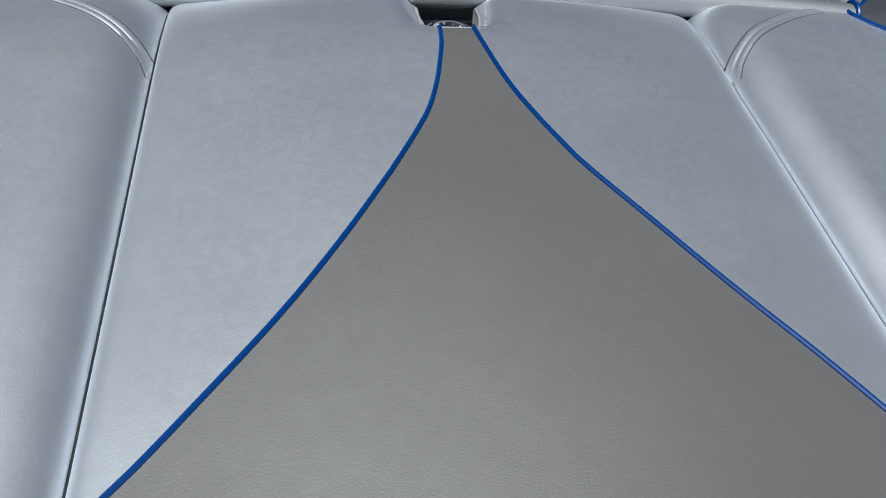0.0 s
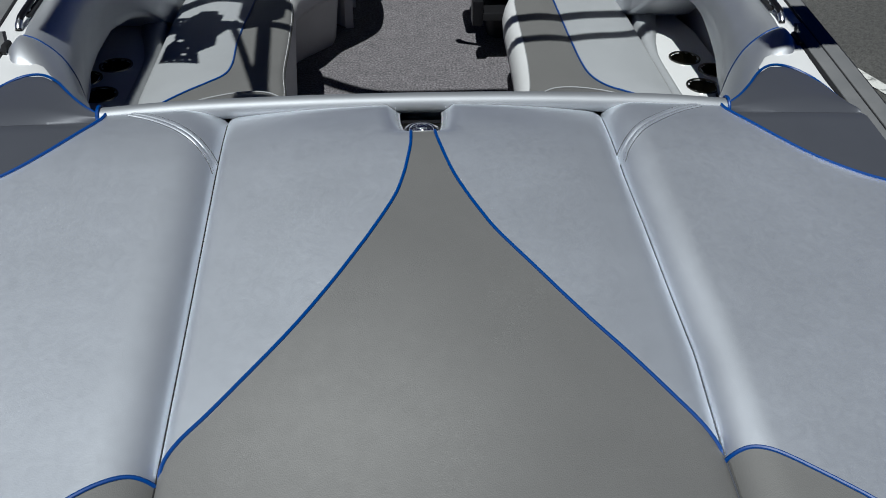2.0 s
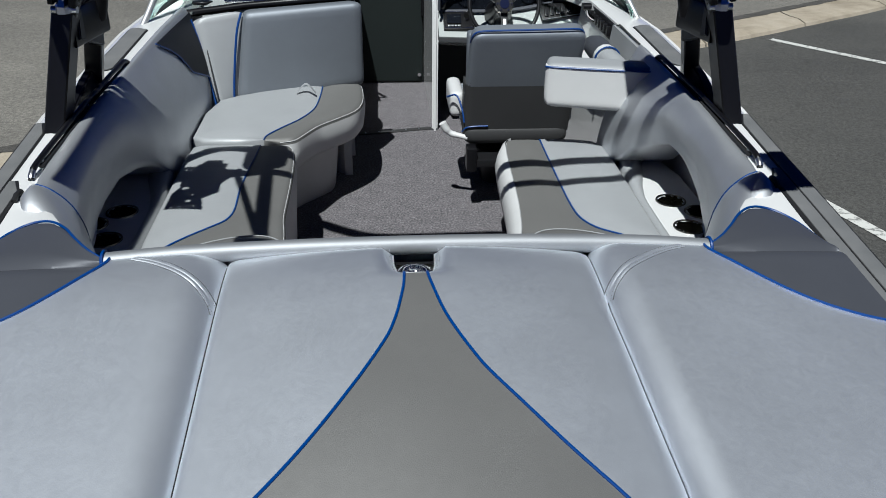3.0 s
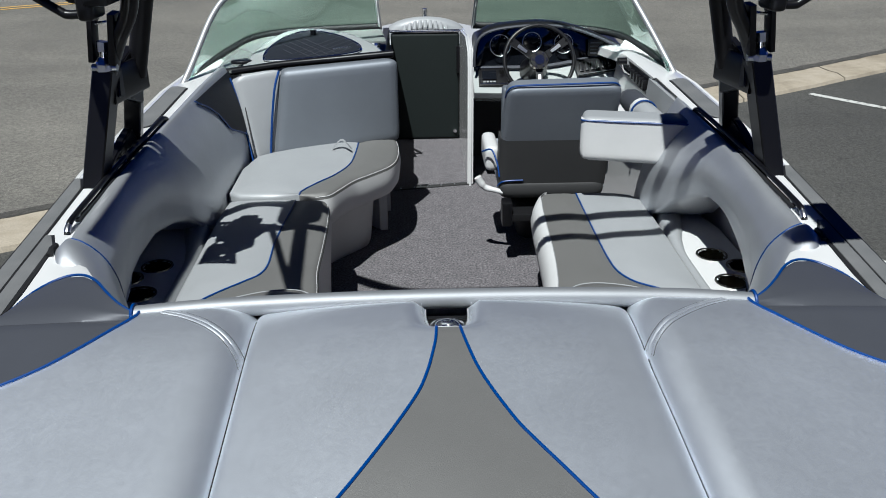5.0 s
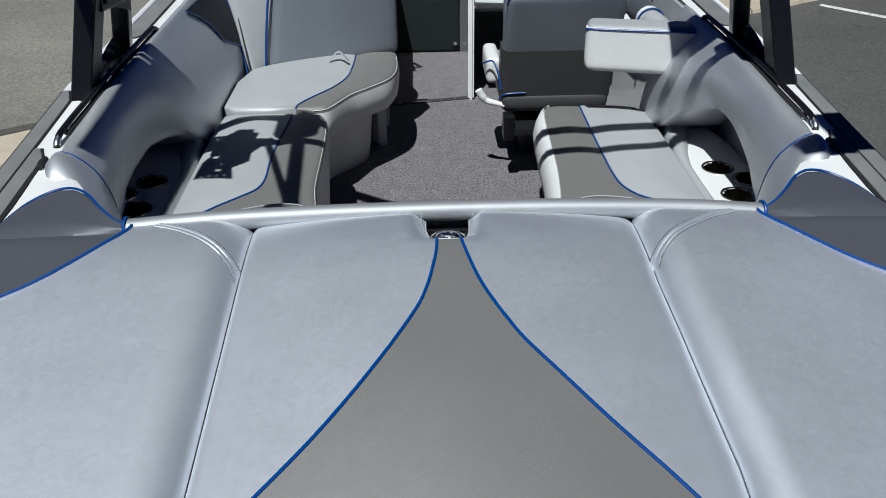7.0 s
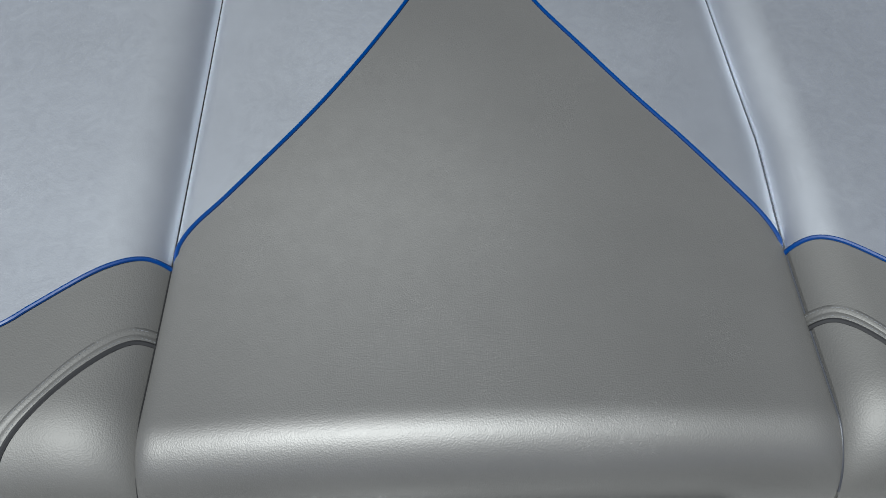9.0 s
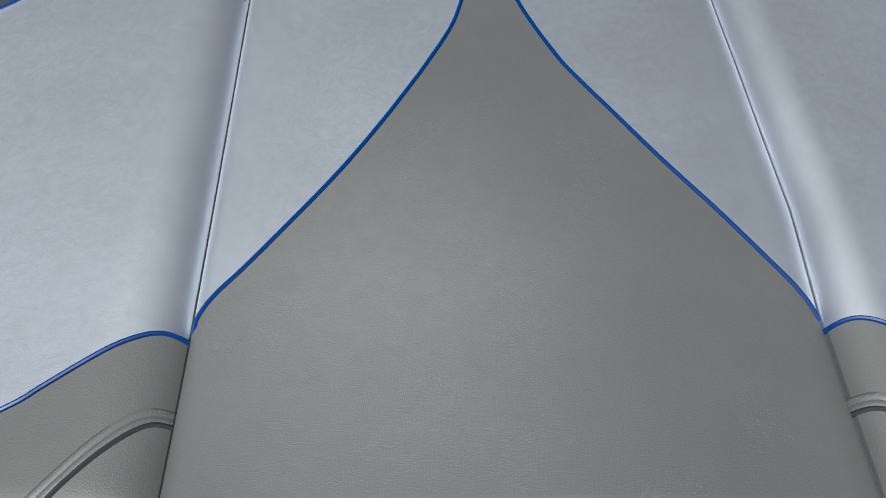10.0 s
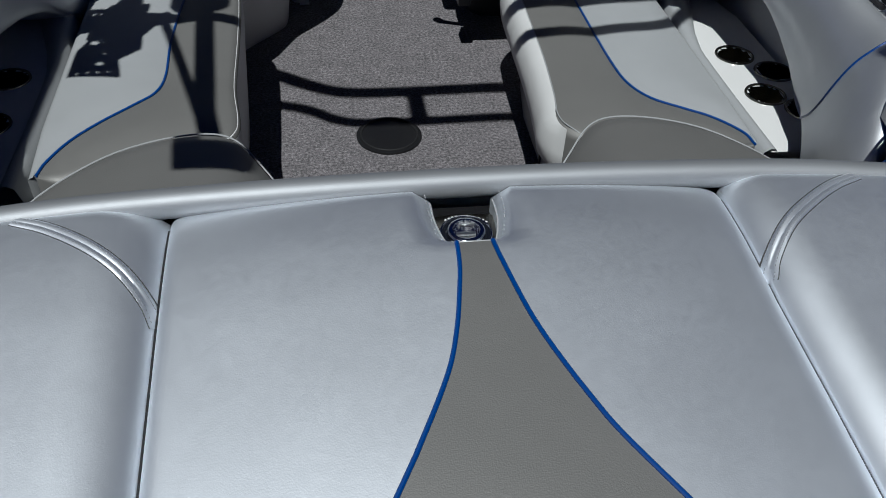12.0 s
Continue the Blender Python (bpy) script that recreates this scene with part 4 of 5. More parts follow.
for i, p in enumerate(inner[4:-12]):
    k = min(1.0, i / 7, (len(inner) - 17 - i) / 6)
    skirt.append([(p[0] + 0.016 * k, p[1], 0.4205), (p[0] - 0.002 * k, p[1], 0.412), (p[0] - 0.018 * k, p[1], 0.385), (p[0] - 0.026 * k, p[1], 0.345), (p[0] - 0.020 * k, p[1], 0.30), (p[0] + 0.03, p[1], 0.265)])
part("skirt", sheet(skirt), WHITE_V, bench, "white vinyl side", angle=75)
part("welt", bar([(p[0] + 0.017, p[1], 0.4215) for p in inner[9:-13]] + [(p[0], p[1], 0.405) for p in inner[-9:]], 0.0016, 6), PALE, bench, "white piping")
part("base", prism([(0.475, 0.70), (0.462, 1.0), (0.47, 1.4), (0.50, 1.60), (0.84, 1.60), (0.84, 0.62)], 0.0, 0.33, bevel=0.008), GELCOAT, bench, "white moulded base")
part("base_joint", bar([(0.458, 1.12, 0.005), (0.462, 1.12, 0.27)], 0.004, 6), RUBBER, bench)

# ---------------------------------------------------------------- port bench and lounge
lounge = thing("port_bench", "port bench seat in grey and taupe vinyl with blue piping", "seat")
SEAM_P = [(-0.560, 1.628), (-0.566, 1.50), (-0.575, 1.35), (-0.580, 1.18), (-0.575, 1.02), (-0.590, 0.94), (-0.635, 0.885), (-0.70, 0.815), (-0.755, 0.74), (-0.79, 0.66), (-0.80, 0.61)]
seam = [(p.x, p.y, 0.006) for p in spline([(*c, 0) for c in SEAM_P], 5)]
inner = [(p.x, p.y, 0.028) for p in spline([(-0.50, 1.648, 0), (-0.455, 1.640, 0), (-0.425, 1.60, 0), (-0.408, 1.45, 0), (-0.402, 1.20, 0), (-0.400, 0.97, 0), (-0.385, 0.83, 0), (-0.388, 0.765, 0), (-0.42, 0.725, 0), (-0.52, 0.690, 0), (-0.64, 0.645, 0), (-0.75, 0.595, 0)], 4)]
part("taupe_panel", cushion(seam[::-1] + inner, 0.42, 0.10, 0.02, crown=0.012), TAUPE, lounge, "taupe vinyl border", angle=75)
outer = [(-0.815, 0.6, 0.012), (-0.83, 0.8, 0.02), (-0.835, 1.2, 0.02), (-0.838, 1.5, 0.02), (-0.83, 1.62, 0.02), (-0.78, 1.642, 0.02), (-0.66, 1.642, 0.02)]
part("grey_panel", cushion(seam + outer, 0.424, 0.10, 0.02, crown=0.013), PALE, lounge, "pale grey vinyl panel", angle=75)
part("piping", bar([(px, py, 0.421) for px, py, _ in seam], 0.0032, 8), BLUE, lounge, "royal blue piping")
part("welt", bar([(p[0] - 0.006, p[1], 0.410) for p in inner], 0.0018, 6), WHITE_V, lounge, "white piping")
part("skirt", sheet([[(p[0] + 0.0005, p[1], 0.40), (p[0] + 0.004, p[1], 0.35), (p[0] - 0.002, p[1], 0.28), (p[0] - 0.02, p[1], 0.0)] for p in inner[2:-10]]), WHITE_V, lounge, "white vinyl side", angle=75)
part("base", prism([(-0.84, 0.62), (-0.44, 0.80), (-0.44, 1.64), (-0.84, 1.64)], 0.0, 0.33), GELCOAT, lounge, "white moulded base")

corner = thing("lounge_corner", "wide port corner seat cushion with white piping", "seat")
SEAM_C = [(-0.548, 1.652), (-0.54, 1.70), (-0.49, 1.79), (-0.42, 1.90), (-0.37, 2.03), (-0.355, 2.17), (-0.35, 2.33), (-0.352, 2.43)]
seam = [(p.x, p.y, 0.006) for p in spline([(*c, 0) for c in SEAM_C], 5)]
inner = [(p.x, p.y, 0.03) for p in spline([(-0.27, 2.452, 0), (-0.20, 2.455, 0), (-0.165, 2.42, 0), (-0.152, 2.30, 0), (-0.155, 2.15, 0), (-0.185, 2.04, 0), (-0.26, 1.94, 0), (-0.335, 1.85, 0), (-0.385, 1.75, 0), (-0.425, 1.675, 0), (-0.48, 1.652, 0)], 4)]
part("taupe_panel", cushion(seam + inner, 0.436, 0.11, 0.025, crown=0.012), TAUPE, corner, "taupe vinyl border", angle=75)
outer = [(-0.36, 2.435, 0.012), (-0.55, 2.345, 0.012), (-0.74, 2.235, 0.015), (-0.81, 2.175, 0.02), (-0.845, 2.0, 0.02), (-0.845, 1.70, 0.025), (-0.79, 1.655, 0.025), (-0.66, 1.652, 0.025)]
part("grey_panel", cushion(seam + outer, 0.440, 0.11, 0.02, crown=0.013), PALE, corner, "pale grey vinyl panel", angle=75)
part("piping", bar([(px, py, 0.437) for px, py, _ in seam], 0.0032, 8), BLUE, corner, "royal blue piping")
part("welt", bar([(p[0] - 0.003, p[1], 0.422) for p in inner], 0.0018, 6), WHITE_V, corner, "white piping")
low = []
for i, p in enumerate(inner):
    d = Vector((inner[min(i + 1, len(inner) - 1)][0] - inner[max(i - 1, 0)][0], inner[min(i + 1, len(inner) - 1)][1] - inner[max(i - 1, 0)][1]))
    d.normalize()
    w = Vector((d.y, -d.x))
    low.append([(p[0] + w.x * k, p[1] + w.y * k, z) for k, z in ((0.001, 0.41), (0.006, 0.37), (-0.002, 0.31), (-0.02, 0.285), (-0.10, 0.28), (-0.125, 0.24), (-0.15, 0.0))])
if abs(low[10][5][0] + 0.6) > abs(inner[10][0] + 0.6):
    low = [[(2 * p[0] - q[0], 2 * p[1] - q[1], q[2]) for q in r] for p, r in zip(inner, low)]
part("skirt", sheet(low), WHITE_V, corner, "white vinyl side", angle=60)
part("base", prism([(-0.80, 1.66), (-0.62, 1.70), (-0.56, 1.86), (-0.48, 2.03), (-0.36, 2.2), (-0.33, 2.42), (-0.80, 2.42)], 0.0, 0.33), GELCOAT, corner, "white moulded base")
loop = thing("pull_strap", "small grey vinyl pull strap on the seat", "strap", at=(-0.415, 2.225, 0.449))
loop.scale = (1.5, 1.5, 1.4)
part("band", sheet([[(-0.03 + 0.03 * k, 0.012 * math.sin(k * 2.4) - 0.01 + w, 0.004 + 0.03 * math.sin(min(3.1, k * 1.5))) for w in (-0.008, 0.008)] for k in (0, 0.25, 0.5, 0.8, 1.1, 1.4, 1.7, 2.0)], 0.002), PALE, loop)

# arched backrests between the benches and the transom
for s in (-1, 1):
    rest = thing("rear_backrest", "taupe vinyl arched backrest with white piping behind the bench", "backrest", group="rear backrests")
    top = spline(mirror([(0.80, 0.22, 0.50), (0.73, 0.345, 0.545), (0.62, 0.43, 0.575), (0.52, 0.475, 0.585), (0.42, 0.495, 0.585), (0.36, 0.485, 0.572), (0.31, 0.435, 0.54), (0.27, 0.395, 0.50)], s), 5)
    rows = []
    for p in top:
        rows.append([(p.x, p.y + 0.012, p.z - 0.40), (p.x, p.y + 0.012, p.z - 0.04), (p.x, p.y + 0.006, p.z - 0.012), (p.x, p.y - 0.006, p.z - 0.001), (p.x, p.y - 0.05, p.z + 0.012), (p.x, p.y * 0.5 + 0.05, p.z * 0.4 + 0.385), (p.x, 0.075, 0.66)])
    part("panel", sheet(rows), TAUPE, rest, angle=75)
    part("welt", bar([(p.x, p.y + 0.008, p.z - 0.006) for p in top], 0.0018, 6), PALE, rest, "white piping")
    part("piping", bar(spline(mirror([(0.62, 0.15, 0.655), (0.55, 0.175, 0.66), (0.47, 0.17, 0.665), (0.40, 0.14, 0.67)], s), 6), 0.004, 8), BLUE, rest, "royal blue piping")
mid = thing("transom_panel", "taupe vinyl panel across the transom", "panel")
part("panel", sheet([[(px, 0.395 - 0.02 * (1 - abs(px) / 0.27), 0.06), (px, 0.395 - 0.03 * (1 - abs(px) / 0.27), 0.46), (px, 0.375, 0.50), (px, 0.33, 0.525), (px, 0.2, 0.58), (px, 0.075, 0.66)] for px in [-0.275 + 0.55 * i / 12 for i in range(13)]]), TAUPE, mid, angle=75)

# ---------------------------------------------------------------- driver's seat and armrest
seat = thing("driver_seat", "high-backed driver seat in silver and dark grey vinyl on a pedestal", "seat", at=(0.54, 1.86, 0.0))


def slab(quad, depth, r, material, name, parent, label="", soft="lrtb"):
    """A padded panel over four corners, counter-clockwise from the lower left, seen from aft."""
    a, b, c, d = [Vector(q) for q in quad]
    nrm = (b - a).cross(d - a).normalized()
    bm = bmesh.new()
    n = 16
    rows = []
    w, h = (b - a).length, (d - a).length
    for j in range(n + 1):
        v = 0.5 - 0.5 * math.cos(math.pi * j / n)
        row = []
        for i in range(n + 1):
            u = 0.5 - 0.5 * math.cos(math.pi * i / n)
            du, dv = min(u, 1 - u) * w, min(v, 1 - v) * h
            q, k = Vector((0.045 - du, 0.045 - dv)), ("l" if u < 0.5 else "r") in soft and ("b" if v < 0.5 else "t") in soft
            nu, nv = u, v
            if k and q.x > 0 and q.y > 0 and q.length > 0.045:
                q *= 0.045 / q.length
                nu = (0.045 - q.x) / w if u < 0.5 else 1 - (0.045 - q.x) / w
                nv = (0.045 - q.y) / h if v < 0.5 else 1 - (0.045 - q.y) / h
            p = a.lerp(b, nu).lerp(d.lerp(c, nu), nv)
            e = max([roll(t, r, r) for t, k in ((u * w, "l"), ((1 - u) * w, "r"), ((1 - v) * h, "t"), (v * h, "b")) if k in soft] + [0.0])
            row.append(p + nrm * (depth - e))
        rows.append(row)
    back = [[a.lerp(b, u).lerp(d.lerp(c, u), v) for u in (0, 1)] for v in (0, 1)]
    g = [[bm.verts.new(p) for p in r_] for r_ in rows]
    for p, q in zip(g, g[1:]):
        for i in range(n):
            bm.faces.new((p[i], p[i + 1], q[i + 1], q[i]))
    rim = g[0] + [r_[-1] for r_ in g[1:]] + g[-1][-2::-1] + [r_[0] for r_ in g[-2:0:-1]]
    low = [bm.verts.new(v.co - nrm * (depth * 1.0)) for v in rim]
    k = len(rim)
    for i in range(k):
        bm.faces.new((rim[i], low[i], low[(i + 1) % k], rim[(i + 1) % k]))
    bm.faces.new(low)
    return part(name, bm, material, parent, label, 70)


def rounded_panel(x0, x1, z0, z1, y0, y1, r, top_bow=0.0, n=6):
    """A padded upright panel: corners rounded by r in its plane, edges softened."""
    ring = []
    for cx, cz, a0 in ((x1 - r, z1 - r, 0), (x0 + r, z1 - r, 90), (x0 + r, z0 + r, 180), (x1 - r, z0 + r, 270)):
        for k in range(n + 1):
            a = radians(a0 + 90 * k / n)
            ring.append((cx + r * math.cos(a), cz + r * math.sin(a)))
    mx = (x0 + x1) / 2
    bm = bmesh.new()
    d = min(0.03, (y1 - y0) / 2.2)
    rings = []
    for y, inset in ((y0, d), (y0 + d * 0.3, d * 0.3), (y0 + d, 0), (y1 - d, 0), (y1 - d * 0.3, d * 0.3), (y1, d)):
        loop = []
        for px, pz in ring:
            qx = mx + (px - mx) * (1 - inset / (x1 - x0) * 2)
            qz = (z0 + z1) / 2 + (pz - (z0 + z1) / 2) * (1 - inset / (z1 - z0) * 2)
            loop.append(bm.verts.new((qx, y, qz + top_bow * (1 - ((px - mx) / (x1 - mx)) ** 2) * (1 if pz > (z0 + z1) / 2 else 0))))
        rings.append(loop)
    k = len(ring)
    for a, b in zip(rings, rings[1:]):
        for i in range(k):
            bm.faces.new((a[i], a[(i + 1) % k], b[(i + 1) % k], b[i]))
    bm.faces.new(rings[0][::-1])
    bm.faces.new(rings[-1])
    return bm


slab([(-0.240, 0.052, 0.60), (0.238, 0.052, 0.60), (0.248, -0.028, 0.848), (-0.226, -0.028, 0.840)], 0.052, 0.022, SILVER_SHADED, "backrest_upper", seat, "silver vinyl upper back", "lrt")
slab([(-0.250, 0.112, 0.375), (0.228, 0.112, 0.375), (0.238, 0.072, 0.600), (-0.246, 0.072, 0.600)], 0.071, 0.03, DARKGREY, "backrest_lower", seat, "dark grey vinyl lower back", "lr")
part("seam", bar([(-0.225, -0.0005, 0.600), (0.22, -0.0005, 0.600)], 0.0016, 6), SEAM_SHADE, seat)
part("back_core", block((-0.235, 0.06, 0.40), (0.24, 0.13, 0.80), 0.02, 3), SILVER_SHADED, seat)
part("bottom_roll", rounded_panel(-0.245, 0.222, 0.302, 0.395, 0.034, 0.16, 0.04), DARKGREY, seat, "dark grey vinyl roll", angle=60)
top = [(-0.232, -0.022, 0.78), (-0.226, -0.050, 0.812), (-0.206, -0.064, 0.832), (-0.15, -0.068, 0.838), (0.0, -0.070, 0.841), (0.15, -0.070, 0.844), (0.212, -0.066, 0.842), (0.236, -0.052, 0.826)]
part("piping", bar(spline(top, 6), 0.0040, 8), BLUE, seat, "royal blue piping")
part("piping", bar(spline([(-0.252, 0.055, 0.362), (-0.235, 0.040, 0.385), (-0.20, 0.034, 0.393), (-0.14, 0.033, 0.395)], 6), 0.0035, 8), BLUE, seat, "royal blue piping")
part("seat_cushion", block((-0.24, 0.10, 0.31), (0.24, 0.52, 0.45), 0.035, 4), SILVER, seat, "silver vinyl cushion")
part("side_bolster", block((-0.30, 0.14, 0.40), (-0.235, 0.40, 0.515), 0.03, 4), WHITE_V, seat, "white vinyl bolster")
part("piping", bar(spline([(-0.315, 0.13, 0.50), (-0.275, 0.10, 0.515), (-0.252, 0.06, 0.46), (-0.245, 0.04, 0.41)], 6), 0.004, 8), BLUE, seat, "royal blue piping")
rows = []
for k in range(9):
    h = k / 8
    half, fore = 0.12 + 0.055 * h ** 1.5, 0.30 - 0.13 * h ** 1.3
    rows.append([(px, py, 0.275 * h) for px, py in ((-half, 0.50), (-half, fore + 0.05), (-half + 0.035, fore + 0.008), (0, fore), (half - 0.035, fore + 0.008), (half, fore + 0.05), (half, 0.50))])
part("pedestal", sheet(rows, 0.004), DARKGREY, seat, "dark grey moulded pedestal", angle=50)
part("slide_plate", block((-0.20, -0.02, 0.22), (0.20, 0.42, 0.255), 0.006), PLASTIC, seat)
part("slide_bracket", block((-0.235, -0.03, 0.20), (-0.19, 0.05, 0.31), 0.008), BLACK, seat)
part("lever", bar(spline([(-0.225, 0.05, 0.335), (-0.255, 0.06, 0.340), (-0.30, 0.07, 0.350), (-0.325, 0.07, 0.375), (-0.338, 0.07, 0.400)], 5), [0.012] * 8 + [0.014] * 5 + [0.017] * 8, 10), WHITE_V, seat, "white adjusting lever")

arm = thing("armrest", "pale vinyl armrest wing with blue piping beside the driver seat", "armrest", at=(0.562, 1.50, 0.0))
turn = Matrix.Rotation(radians(-13), 4, "Z")
part("padding", block((0.0, 0.004, 0.610), (0.44, 0.15, 0.780), 0.035, 6, turn), PALE, arm, angle=70)
slab([turn @ Vector(p) for p in ((0.0, 0.03, 0.610), (0.44, 0.03, 0.605), (0.44, 0.03, 0.772), (0.0, 0.03, 0.772))], 0.032, 0.025, WHITE_V, "face", arm, "white vinyl face", "lb")
part("piping", bar([turn @ Vector(p) for p in spline([(0.002, 0.03, 0.764), (0.012, 0.002, 0.770), (0.1, -0.003, 0.771), (0.3, -0.003, 0.771), (0.43, -0.002, 0.771)], 6)], 0.0037, 8), BLUE, arm, "royal blue piping")

# starboard side from the armrest to the helm
side = thing("side_liner", "white moulded side liner beside the driver seat", "liner")
part("lower_panel", sheet([[(0.90, y, 0.0), (0.905, y, 0.35), (0.92, y, 0.56), (1.0, y, 0.60), (1.02, y, 0.76)] for y in (1.62, 1.8, 2.0, 2.2, 2.5, 2.9)]), GELCOAT, side, angle=50)
part("pocket_panel", sheet([[(0.985 + 0.004 * k, y, 0.64 + 0.035 * k) for k in range(5)] for y in [1.58 + 0.55 * i / 10 for i in range(11)]], 0.02), PALE, side, "pale grey vinyl pocket", angle=60)
part("pocket_seam", bar([(0.975, 2.14, 0.66), (0.99, 2.14, 0.77), (1.0, 2.08, 0.792), (1.0, 1.60, 0.785)], 0.004, 6), SEAM_SHADE, side)
pad = thing("elbow_pad", "charcoal and white elbow pad with blue piping by the throttle", "armrest", at=(0.90, 2.0, 0.0))
part("padding", bar([(0.035, -0.36, 0.665), (0.012, -0.22, 0.685), (0.0, -0.10, 0.695)], [0.05, 0.052, 0.05], 14), PALE, pad)
part("white_band", bar([(0.004, -0.13, 0.694), (0.0, -0.085, 0.697)], 0.0535, 14), WHITE_V, pad, "white vinyl band")
part("tip", bar([(0.0, -0.085, 0.697), (-0.004, 0.06, 0.700), (-0.006, 0.12, 0.694), (-0.007, 0.145, 0.68)], [0.053, 0.052, 0.042, 0.02], 14), CHARCOAL, pad, "charcoal vinyl tip")
part("piping", bar([(0.055 * math.cos(a), -0.135, 0.694 + 0.055 * math.sin(a)) for a in (radians(200 - 10 * k) for k in range(24))], 0.004, 8), BLUE, pad, "royal blue piping")

# ---------------------------------------------------------------- helm
helm = thing("helm_console", "white and black helm console with gauges and switches", "console")
part("side_wall", prism([(2.93, 0.0), (2.93, 0.66), (2.96, 0.76), (3.2, 0.80), (3.86, 0.73), (3.86, 0.0)], 0.215, 0.247, "x", 0.01), GELCOAT, helm, "white moulded side wall")
# the shade below the dash is put into this near-black sheet
part("footwell", sheet([[(0.245, 3.5, 0.0), (0.245, 3.5, 0.55), (0.245, 2.98, 0.58)], [(1.0, 3.5, 0.0), (1.0, 3.5, 0.55), (1.0, 2.98, 0.58)]]), SEAM_SHADE, helm, "footwell sheet, its shade put into the colour")
low = []


def dash_rise(x):
    """The dash climbs towards the side deck."""
    return float(np.interp(x, [0.55, 0.68, 0.81, 1.05, 1.1], [0, 0.008, 0.032, 0.078, 0.085]))


for px in [0.245 + 0.83 * i / 20 for i in range(21)]:
    zb = 0.50 + 0.05 * ((px - 0.66) / 0.42) ** 2 * 0.2
    up = dash_rise(px)
    zb += up * 0.5
    low.append([(px, 3.02, zb - 0.04), (px, 2.87, zb + 0.012), (px, 2.838, zb + 0.028), (px, 2.830, zb + 0.052), (px, 2.845, zb + 0.066), (px, 2.970, 0.648 + up), (px, 2.985, 0.66 + up), (px, 3.05, 0.67 + up)])
part("lower_dash", sheet(low, 0.01), DASH, helm, "white lower dash", angle=50)
ARCH = [(0.247, 0.68), (0.250, 0.76), (0.27, 0.825), (0.33, 0.865), (0.45, 0.885), (0.60, 0.892), (0.74, 0.878), (0.87, 0.838), (1.0, 0.782), (1.055, 0.750), (1.075, 0.735)]
arch = [(p.x, p.y) for p in spline([(*c, 0) for c in ARCH], 5)]
part("gauge_panel", sheet([[(px, 2.965, 0.662 + dash_rise(px)), (px, 2.972, 0.662 + dash_rise(px) + (pz - 0.662 - dash_rise(px)) * 0.5), (px, 2.985, pz)] for px, pz in arch]), GLOSS, helm, "gloss black gauge panel")
part("hood", sheet([[(px, 2.89, pz + 0.004), (px, 2.895, pz + 0.014), (px, 2.93, pz + 0.02), (px, 3.05, pz + 0.012), (px * 0.97 + 0.02, 3.30, 0.76 + (pz - 0.68) * 0.3)] for px, pz in arch], 0.008), PLASTIC, helm, "black dash hood", angle=60)
part("hood_trim", bar([(px, 2.89, pz + 0.006) for px, pz in arch], 0.008, 8), CHARCOAL, helm)
part("lip", bar([(x, 2.962, 0.664 + dash_rise(x)) for x in [0.26 + 0.05 * i for i in range(17)]], 0.011, 8), CHARCOAL, helm, "navy padded lip")
for gx, gz, r in ((0.39, 0.785, 0.055), (0.56, 0.80, 0.05), (0.73, 0.79, 0.05)):
    gauge = part("gauge", bar([(gx + r * math.cos(a), 2.935 + (gz - 0.68) * 0.22 + 0.22 * r * math.sin(a) - 0.004, gz + r * math.sin(a)) for a in (2 * math.pi * k / 36 for k in range(36))], 0.0022, 8, closed=True), BRUSHED, helm, "round gauge with chrome bezel")
    for k in range(9):
        a = radians(220 - 32.5 * k)
        p0, p1 = r * 0.72, r * 0.86
        part("tick", bar([(gx + p * math.cos(a), 2.93 + (gz - 0.68) * 0.22 + 0.22 * p * math.sin(a), gz + p * math.sin(a)) for p in (p0, p1)], 0.0012, 5), WHITE_V, gauge)
part("display", block((0.86, 2.935, 0.725), (0.945, 2.945, 0.815), 0.004), PLASTIC, helm, "dark display panel")
for k in range(4):
    part("bar", block((0.872, 2.931, 0.738 + 0.018 * k), (0.930, 2.934, 0.744 + 0.018 * k)), CHARCOAL, helm)

radio = thing("stereo", "black stereo head unit in a riveted chrome-edged plate", "stereo", at=(0.272, 2.855, 0.590))
radio.rotation_euler, radio.scale = (radians(-55), 0, 0), (1, 1, 1.25)
part("plate", block((0.0, -0.006, 0.0), (0.165, 0.012, 0.105), 0.003), BLACK, radio)
part("bezel", bar([(0.008, -0.008, 0.008), (0.157, -0.008, 0.008), (0.157, -0.008, 0.097), (0.008, -0.008, 0.097)], 0.0025, 6, closed=True), CHROME, radio)
part("screen", block((0.018, -0.012, 0.030), (0.095, -0.005, 0.080), 0.002), GLOSS, radio)
part("knob", bar([(0.122, -0.006, 0.06), (0.122, -0.026, 0.06)], 0.014, 16), CHROME, radio)
for k in range(4):
    part("button", block((0.022 + 0.018 * k, -0.012, 0.014), (0.036 + 0.018 * k, -0.006, 0.022), 0.001), BRUSHED, radio)
for a, b in ((0.012, 0.012), (0.153, 0.012), (0.012, 0.093), (0.153, 0.093)):
    part("screw", bar([(a, -0.006, b), (a, -0.011, b)], 0.004, 8), CHROME, radio)

